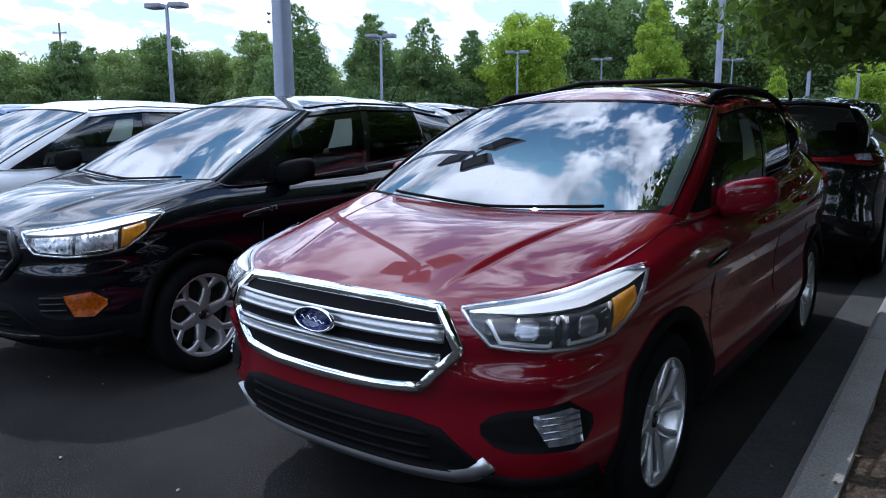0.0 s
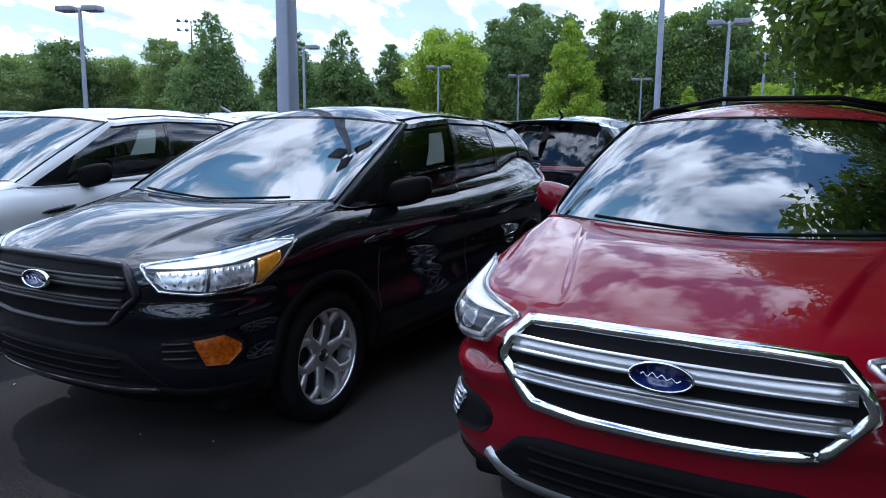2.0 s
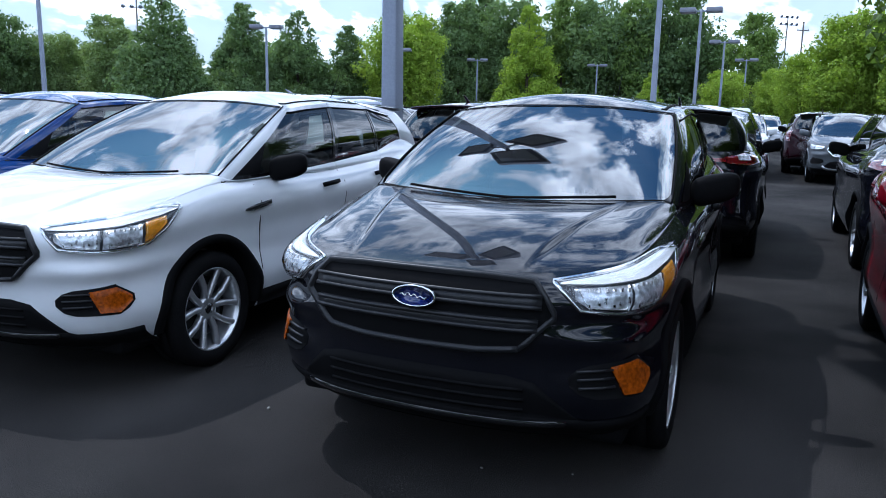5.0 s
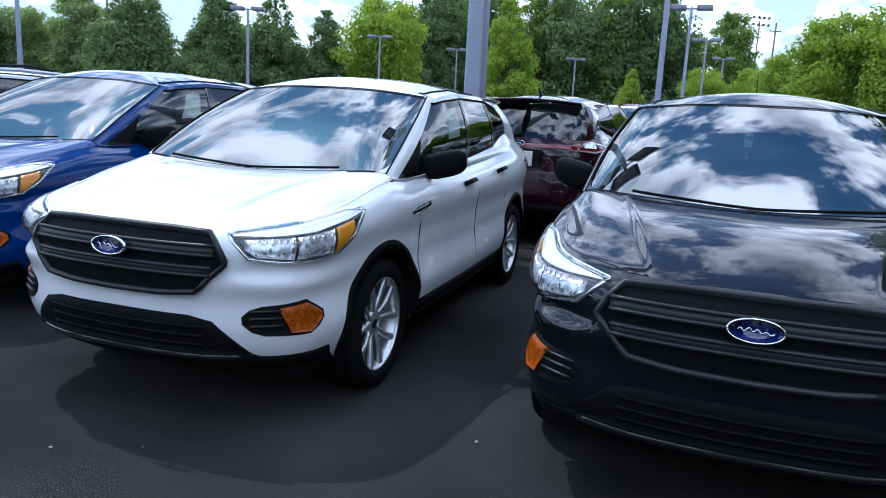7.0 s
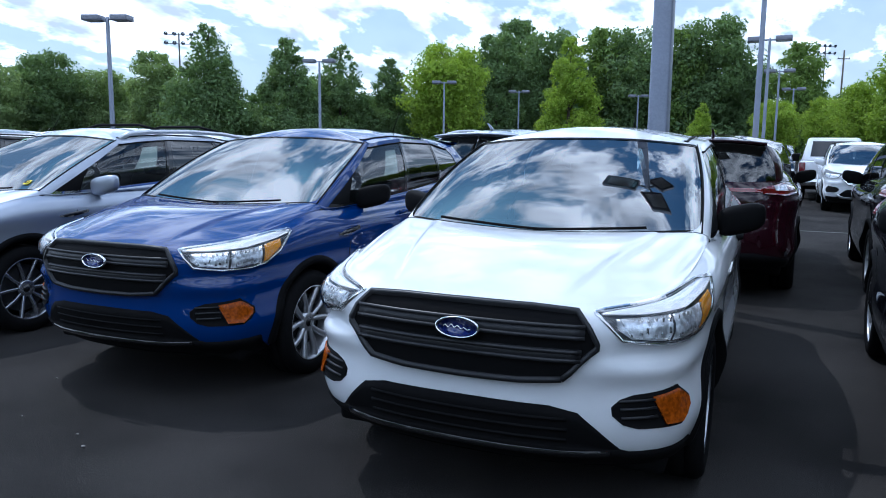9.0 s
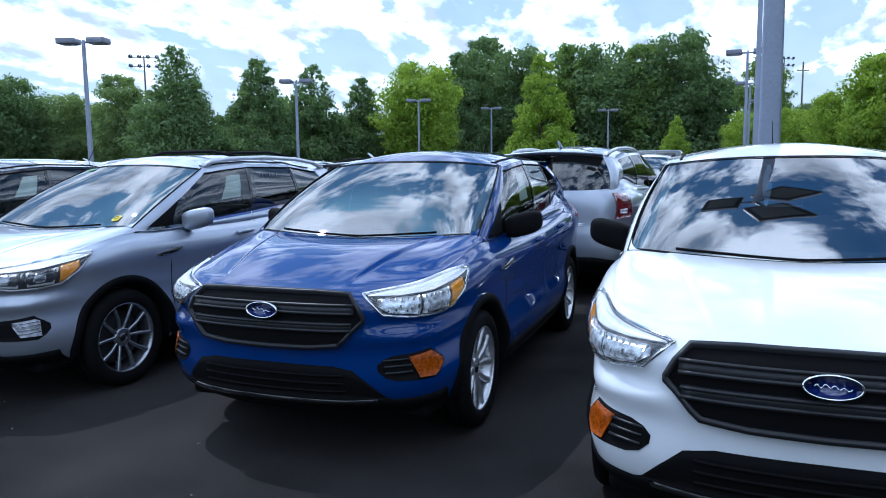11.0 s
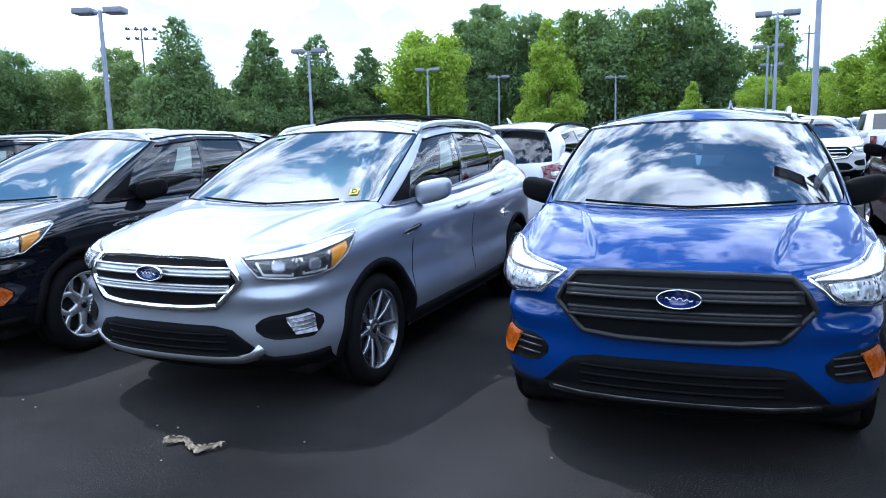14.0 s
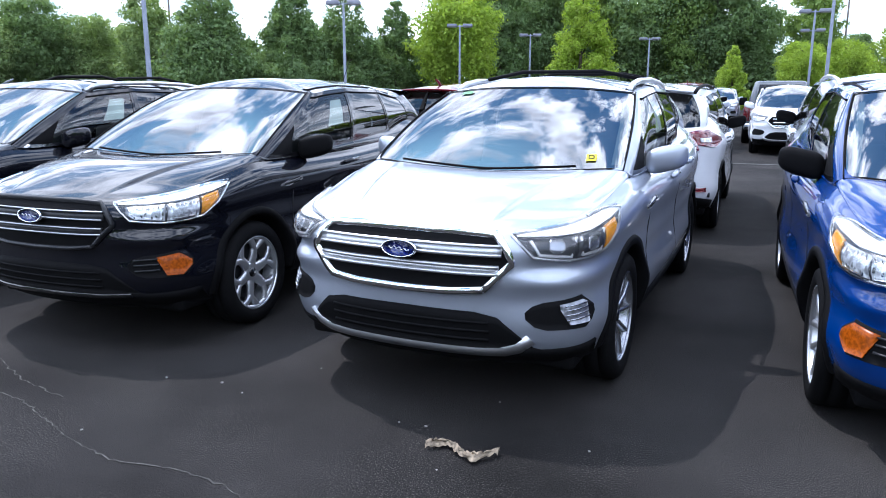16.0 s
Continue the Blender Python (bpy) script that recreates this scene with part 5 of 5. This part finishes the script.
# bearing to the left of +y (degrees), distance, height, kind, colour
WOODS = [(56, 95, 9.5, "round", 1), (53, 96, 11.5, "round", 0), (50, 97, 10, "round", 1), (46.5, 92, 12, "oval", 1), (44, 98, 9, "round", 1), (42.8, 80, 13.5, "cone", 0), (37.2, 80, 12.8, "cone_b", 0),
         (33.3, 82, 12.3, "cone", 0), (29.6, 84, 11.4, "cone_b", 0), (25.2, 80, 12.3, "round", 2), (21.5, 100, 16.5, "oval", 0), (20.0, 110, 20, "oval", 0), (17.6, 104, 17.2, "round", 0), (16.0, 86, 14.0, "slim", 2),
         (13.8, 108, 18.3, "oval", 1), (11.0, 106, 17.6, "round", 0), (8.5, 105, 17.5, "oval", 1), (6.0, 106, 18.7, "round", 0), (3.6, 106, 12.5, "round", 0), (0.3, 96, 14.0, "oval", 1), (-1.6, 88, 7.0, "round", 2),
         (59.5, 94, 10.5, "oval", 0), (63, 95, 9.0, "round", 1), (67, 96, 9.5, "round", 1), (71, 97, 10, "oval", 1), (76, 98, 10, "round", 0), (-4, 64, 6.6, "round", 2), (-7, 60, 9.0, "round", 2), (-10.5, 58, 9.5, "round", 2),
         (-14, 58, 10, "oval", 1), (-18, 60, 11, "round", 2), (-22, 60, 11, "round", 1), (6.5, 66, 5.4, "slim", 2), (-2.8, 108, 9.0, "oval", 0), (-6, 100, 9.5, "round", 0), (-12, 92, 13, "oval", 0), (1.6, 74, 6.0, "round", 2)]
for k, (b, d, h, key, c) in enumerate(WOODS):
    base = 10.0
    tree(key, EYE[0] - d * math.sin(radians(b)), EYE[1] + d * math.cos(radians(b)), h / base, (LEAF_DARK, LEAF_HAZED if b > 43 else LEAF_MID, LEAF_LIGHT)[c],
         ("tall dark green tree at the lot's edge", "full green leafy tree at the lot's edge", "bright yellow-green leafy tree at the lot's edge")[c], 67 * k % 360, 1.0 if key in ("cone", "cone_b", "slim") else (1.0 if h < 14 else 0.85))
for k in range(34):
    b = -28 + k * 3.2
    d = 116 + 9 * math.sin(k * 2.1)
    tree(("far_round", "far_oval", "far_round", "far_cone")[k % 4], EYE[0] - d * math.sin(radians(b)), EYE[1] + d * math.cos(radians(b)), (1.05 if b > 24 else 1.4 if b > 4.5 else 0.72) + 0.14 * math.sin(k * 1.7), (LEAF_DARK, LEAF_HAZED if b > 40 else LEAF_MID, LEAF_DARK)[k % 3], "dense woodland tree behind the lot", 41 * k % 360, 1.15)


def undergrowth():
    blobs = []
    g = random.Random(9)
    for i in range(330):
        b, d = radians(-28 + 108 * i / 330), 104 + g.uniform(-5, 8)
        r = g.uniform(1.8, 3.2)
        blobs.append((EYE[0] - d * math.sin(b), EYE[1] + d * math.cos(b), g.uniform(0.8, 4.0), r, r * 0.9))
    return leaf_cloud(blobs, 40000, 0.36, 77)


tagged(part("undergrowth", undergrowth(), LEAF_DARK), "dense dark green undergrowth along the wood's edge", "undergrowth", kind="stuff")

# trees behind the walk, seen only in glass and paint
for k in range(15):
    x = -58 + 7.2 * k
    y = -35 + 4 * math.sin(k * 1.9) + (14 if k > 12 else 0)
    tree(("far_round", "far_oval", "far_round", "far_cone")[k % 4], x, y, 0.95 + 0.2 * math.sin(k * 2.7), (LEAF_DARK, LEAF_MID)[k % 2], "leafy green tree on the far side of the lot", 53 * k % 360, 1.5)

# unseen trees added east of the island: block low sky light, darken reflections
for k in range(7):
    tree(("far_round", "far_oval")[k % 2], 13.5 + 1.8 * math.sin(k * 2.3), -9 + 5.2 * k, 0.85 + 0.12 * math.sin(k * 1.3), (LEAF_DARK, LEAF_MID)[k % 2], "added unseen leafy tree east of the island, blocks sky light", 71 * k % 360, 1.3)

# the tree on the island, its crown over the cars
def shade_tree(tx, ty, reach, low, seed, label):
    rings = ((0.95, 2.55, 14), (1.05, 3.3, 14), (1.08, 4.2, 14), (1.0, 5.2, 12), (0.75, 6.2, 9), (0.5, 2.9, 7), (0.35, 7.0, 4))
    blobs = [(tx + reach * math.cos(a) * r, ty + reach * math.sin(a) * r, z + low, 0.85, 0.5) for r, z, n in rings for a in [6.283 * i / n + z for i in range(n)]]
    t = thing("tree", pose(0, 0, 0), label, "tree", "trees on the kerbed island")
    part("trunk", joined(tube([(tx, ty, 0.05), (tx + 0.02, ty + 0.02, 1.3), (tx - 0.05, ty - 0.05, 2.5), (tx, ty, 6.6 + low)], 0.15, 10, 0.03),
                         *[tube([(tx, ty, z - 1.0), ((tx + x) / 2, (ty + y) / 2, z - 0.4), (x, y, z)], 0.03, 6, 0.008) for x, y, z, r, q in blobs[::2]]), BARK, t)
    part("crown", leaf_cloud(blobs, 80000, 0.070, seed), LEAF_SHADED, t)


shade_tree(2.8, 7.3, 2.7, 0.0, 5, "leafy shade tree on the kerbed island, leaves coloured dark as if backlit")
shade_tree(3.35, 1.3, 2.45, 1.0, 8, "leafy shade tree at the island's corner, mirrored in glass")

# ---- front row, nose to the walk ----
row = {}
row["red"] = compact_suv(0.0, 0.0, -0.8, PAINT_RED, "dark red compact suv with bright chrome grille and black roof rails", chrome_bars=True, rails="black", fog=True, mirror=PAINT_RED, skid=True)
row["black"] = compact_suv(-2.70, -0.04, 0.4, PAINT_BLACK, "glossy black compact suv with dark grille and amber markers", wheels="cover", handle=PLASTIC)
row["white"] = compact_suv(-5.28, -0.14, 1.9, PAINT_WHITE, "white compact suv with matt dark grille and black mirrors", handle=PLASTIC)
row["blue"] = compact_suv(-7.80, 0.31, 2.2, PAINT_BLUE, "bright blue compact suv with dark grille and black mirrors")
row["silver"] = compact_suv(-10.51, 0.24, -1.8, PAINT_SILVER, "silver compact suv with chrome grille and silver roof rails", chrome_bars=True, rails="silver", fog=True, mirror=PAINT_SILVER, skid=True, wheels="many", alloy=MID_ALLOY)
row["dark"] = compact_suv(-12.9, 0.22, 1.7, PAINT_BLACK, "black compact suv with thin silver grille strips and plain wheel covers", wheels="cover", bar_mat=SATIN)
row["railed"] = compact_suv(-15.4, 0.3, 0.5, PAINT_BLACK, "black compact suv with silver roof rails", chrome_bars=True, rails="silver", fog=True, mirror=PAINT_BLACK, wheels="many", alloy=MID_ALLOY)
for k in ("red", "black", "white", "blue", "silver", "dark", "railed"):
    st = part("window_sticker", mesh("window_sticker", lambda: sheet([4.25, 4.45, 4.7], [0.38, 0.6, 0.82], lambda a, b: house(a, b, -0.010))), PAPER, row[k], "pale price sheet inside the side window")
# illegible chalk marks on two side windows
MARKER = material("marker_pen", (0.20, 0.205, 0.215), 0.8)
for k in ("silver", "railed"):
    for name, u0, v0 in (("front", 3.78, 0.52), ("rear", 6.25, 0.72)):
        strokes = [(0.0, 0.0, 0.05), (0.09, 0.03, 0.03), (0.16, 0.0, 0.07), (0.24, 0.01, 0.05), (0.31, 0.0, 0.06)]
        part("window_marking", mesh("marking_" + name, lambda: joined(*[tube([house(u0 + a, v0 + b, 0.001), house(u0 + a + c * 0.6, v0 + b + c * 1.4, 0.001)], 0.0025, 5) for a, b, c in strokes])), MARKER, row[k], "faint white pen marks on the glass")
d = part("windscreen_tag", mesh("tag", lambda: sheet([1.42, 1.5, 1.58], [0.088, 0.12, 0.152], lambda a, b: house(a, b, 0.003))), YELLOW, row["silver"], "yellow tag with a black letter D")
p0, p1, p2 = (Vector(house(1.5 + a, 0.12 + b, 0.006)) for a, b in ((0, 0), (0.1, 0), (0, 0.04)))
ax, up = (p1 - p0).normalized(), (p2 - p0).normalized()
nz = ax.cross(up).normalized()
up = nz.cross(ax)
part("tag_letter", text_mesh("letter_d", "D", 0.055), INK, d, "", Matrix.Translation(p0) @ Matrix((ax, up, nz)).transposed().to_4x4())
GREEN_TAG = material("green_tag", (0.10, 0.32, 0.12), 0.6, stain=0.06)
part("windscreen_tag", mesh("tag_b", lambda: sheet([-1.45, -1.33, -1.2], [0.90, 0.925, 0.95], lambda a, b: house(a, b, 0.003))), GREEN_TAG, row["silver"], "small green paper tag")

# the row goes on
for x, c, l in ((-18.0, PAINT_GREY, "dark grey compact suv in the row"), (-20.6, PAINT_WHITE, "white compact suv in the row"), (-23.2, PAINT_SILVER, "silver compact suv in the row")):
    far_car(x, 0.25, 0.6, c, l, group="row of parked cars")

# ---- second row, tails to the front row ----
def tail_on(x, y, color, label, lens="compact", size=(1, 1, 1), **kw):
    return far_car(x, y + 4.45 * size[1], 180, color, label, lens=lens, size=size, **kw)


BARRED_SIZE, TALL_SIZE = (1.04, 1.05, 1.02), (1.08, 1.10, 1.06)
tail_on(0.22, 5.45, PAINT_BLACK, "black crossover seen from its tail with red light bar", "barred", BARRED_SIZE)
tail_on(-2.52, 5.45, PAINT_BLACK, "glossy black crossover with red light bar", "barred", BARRED_SIZE)
maroon = tail_on(-5.02, 5.35, PAINT_MAROON, "dark maroon crossover with a white test drive plate", "barred", BARRED_SIZE)
tail_on(-7.72, 5.45, PAINT_SILVER, "silver three-row suv seen from its tail", "tall", TALL_SIZE, rails="silver")
tail_on(-10.28, 5.45, PAINT_WHITE, "white compact suv with roof rails and red tail lights", "compact", (1, 1, 1), rails="black")
tail_on(-12.9, 5.5, PAINT_RED, "red compact suv seen from its tail", "compact")
for k, x in enumerate((-15.5, -18.1, -20.7, -23.3, -25.9)):
    tail_on(x, 5.5, (PAINT_WHITE, PAINT_SILVER, PAINT_BLACK, PAINT_WHITE, PAINT_NAVY, PAINT_GREY, PAINT_WHITE)[k], "parked suv of the second row seen from its tail", "compact", rails="silver" if k % 2 else False)
plate = part("number_plate", mesh("plate", lambda: box(0.31, 0.012, 0.16, 0, 4.515, 0.95, 0.004)), PAPER, maroon, "white plate printed TEST DRIVE")
part("plate_text", text_mesh("test", "TEST", 0.075), BADGE_INK, plate, "", pose(0, 4.523, 0.985, 90, 0, 180))
part("plate_text", text_mesh("drive", "DRIVE", 0.075), BADGE_INK, plate, "", pose(0, 4.523, 0.915, 90, 0, 180))

def pickup_truck(x, y, color, label):
    """A pickup, tail towards -y, its tailgate at y."""
    car = thing("pickup_truck", pose(x, y, 0), label, "pickup truck", "cars parked further back")
    part("bed", mesh("bed", lambda: box(1.96, 1.85, 0.62, 0, 0.98, 0.88, 0.06)), color, car)
    part("front_body", mesh("front_body", lambda: box(1.98, 3.70, 0.64, 0, 3.86, 0.86, 0.09)), color, car)

    def cab():
        bm = box(1, 1, 1, 0, 0, 0.5, 0.08, 3)
        for v in bm.verts:
            k = v.co.z
            v.co = (v.co.x * (1.84 - 0.34 * k), 3.05 + v.co.y * (2.3 - 0.75 * k) + 0.05 * k, 1.16 + 0.76 * k)
        return bm

    part("cab", mesh("cab", cab), color, car)
    part("rear_window", mesh("cab_rear", lambda: sheet([-0.68, 0, 0.68], [0.2, 0.85], lambda a, v: (a * (1 - 0.12 * v), 3.05 - (1.15 - 0.375 * v) + 0.05 * v - 0.012, 1.16 + 0.76 * v))), GLOSS_BLACK, car)
    for s in (-1, 1):
        part("side_window", mesh("cab_side_%d" % s, lambda: sheet([2.2, 3.0, 3.85], [0.18, 0.85], lambda a, v: (s * (0.928 - 0.17 * v), 3.05 + (a - 3.05) * (1 - 0.3 * v), 1.16 + 0.76 * v))), GLOSS_BLACK, car)
        part("tail_light", mesh("truck_tail_%d" % s, lambda: box(0.17, 0.10, 0.44, s * 0.89, 0.075, 0.93, 0.02)), RED_LENS, car)
        part("mirror", mesh("truck_mirror_%d" % s, lambda: box(0.24, 0.12, 0.26, s * 1.10, 3.72, 1.26, 0.04)), PLASTIC, car)
    part("tailgate", mesh("tailgate", lambda: box(1.56, 0.05, 0.50, 0, 0.045, 0.93, 0.02)), color, car)
    part("tailgate_handle", mesh("gate_handle", lambda: box(0.30, 0.03, 0.09, 0, 0.015, 1.06, 0.01)), PLASTIC, car)
    part("bumper", mesh("truck_bumper", lambda: box(1.90, 0.20, 0.20, 0, 0.02, 0.56, 0.04)), CHROME, car)
    part("number_plate", mesh("truck_plate", lambda: box(0.31, 0.015, 0.15, 0, -0.085, 0.57)), PAPER, car)
    for ax in (1.15, 4.75):
        for s in (-1, 1):
            w = part("wheel", mesh("brake_drum", lambda: lathe([(-0.08, 0.19), (0.0, 0.19), (0.012, 0.14), (0.012, 0.0)], 32)), DASH, car, "", pose(s * 0.88, ax, WHEEL_R * 1.1, 0, 0, 0 if s > 0 else 180) @ Matrix.Scale(1.1, 4))
            part("tyre", mesh("tyre", tyre_mesh), RUBBER, w)
            part("rim", mesh("rim_split", lambda: rim_mesh("split")), ALLOY, w)
    part("chassis", mesh("truck_chassis", lambda: box(1.5, 5.0, 0.25, 0, 2.9, 0.45)), PLASTIC, car)
    return car


# ---- rows beyond the aisle ----
for k, x in enumerate((3.0, 0.2, -2.6, -5.68, -8.35, -11.0, -13.8, -16.6)):
    far_car(x, 17.5, 1.0, (PAINT_BLACK, PAINT_GREY, PAINT_WHITE, PAINT_WHITE, PAINT_WHITE, PAINT_SILVER, PAINT_WHITE, PAINT_BLACK)[k], "large three-row suv facing the aisle", True, "tall", TALL_SIZE, rails="black")
tail_on(-0.35, 21.0, PAINT_MAROON, "dark maroon suv seen from its tail across the aisle", "tall", (1.08, 1.12, 1.10))
pickup_truck(-3.15, 22.2, PAINT_WHITE, "white pickup truck seen from its tailgate")
tail_on(-6.2, 23.0, PAINT_RED, "dark red suv seen from its tail across the aisle", "tall", (1.10, 1.14, 1.14))
pickup_truck(-8.6, 21.4, PAINT_GREY, "grey pickup truck seen from its tailgate")
tail_on(-11.4, 22.4, PAINT_RED, "red suv seen from its tail across the aisle", "tall", (1.10, 1.14, 1.14))
tail_on(2.3, 22.4, PAINT_BLACK, "black suv seen from its tail across the aisle", "tall", (1.10, 1.14, 1.14))
for k, x in enumerate((0.8, -2.2, -5.2, -8.2, -11.2, -14.2, -20, -27, -33)):
    far_car(x, 37.5 + (k % 2) * 0.3, 0, (PAINT_WHITE, PAINT_WHITE, PAINT_BLACK, PAINT_RED, PAINT_SILVER, PAINT_WHITE, PAINT_WHITE, PAINT_BLUE, PAINT_WHITE)[k], "suv parked far across the lot", True, "tall", (1.08, 1.1, 1.1))
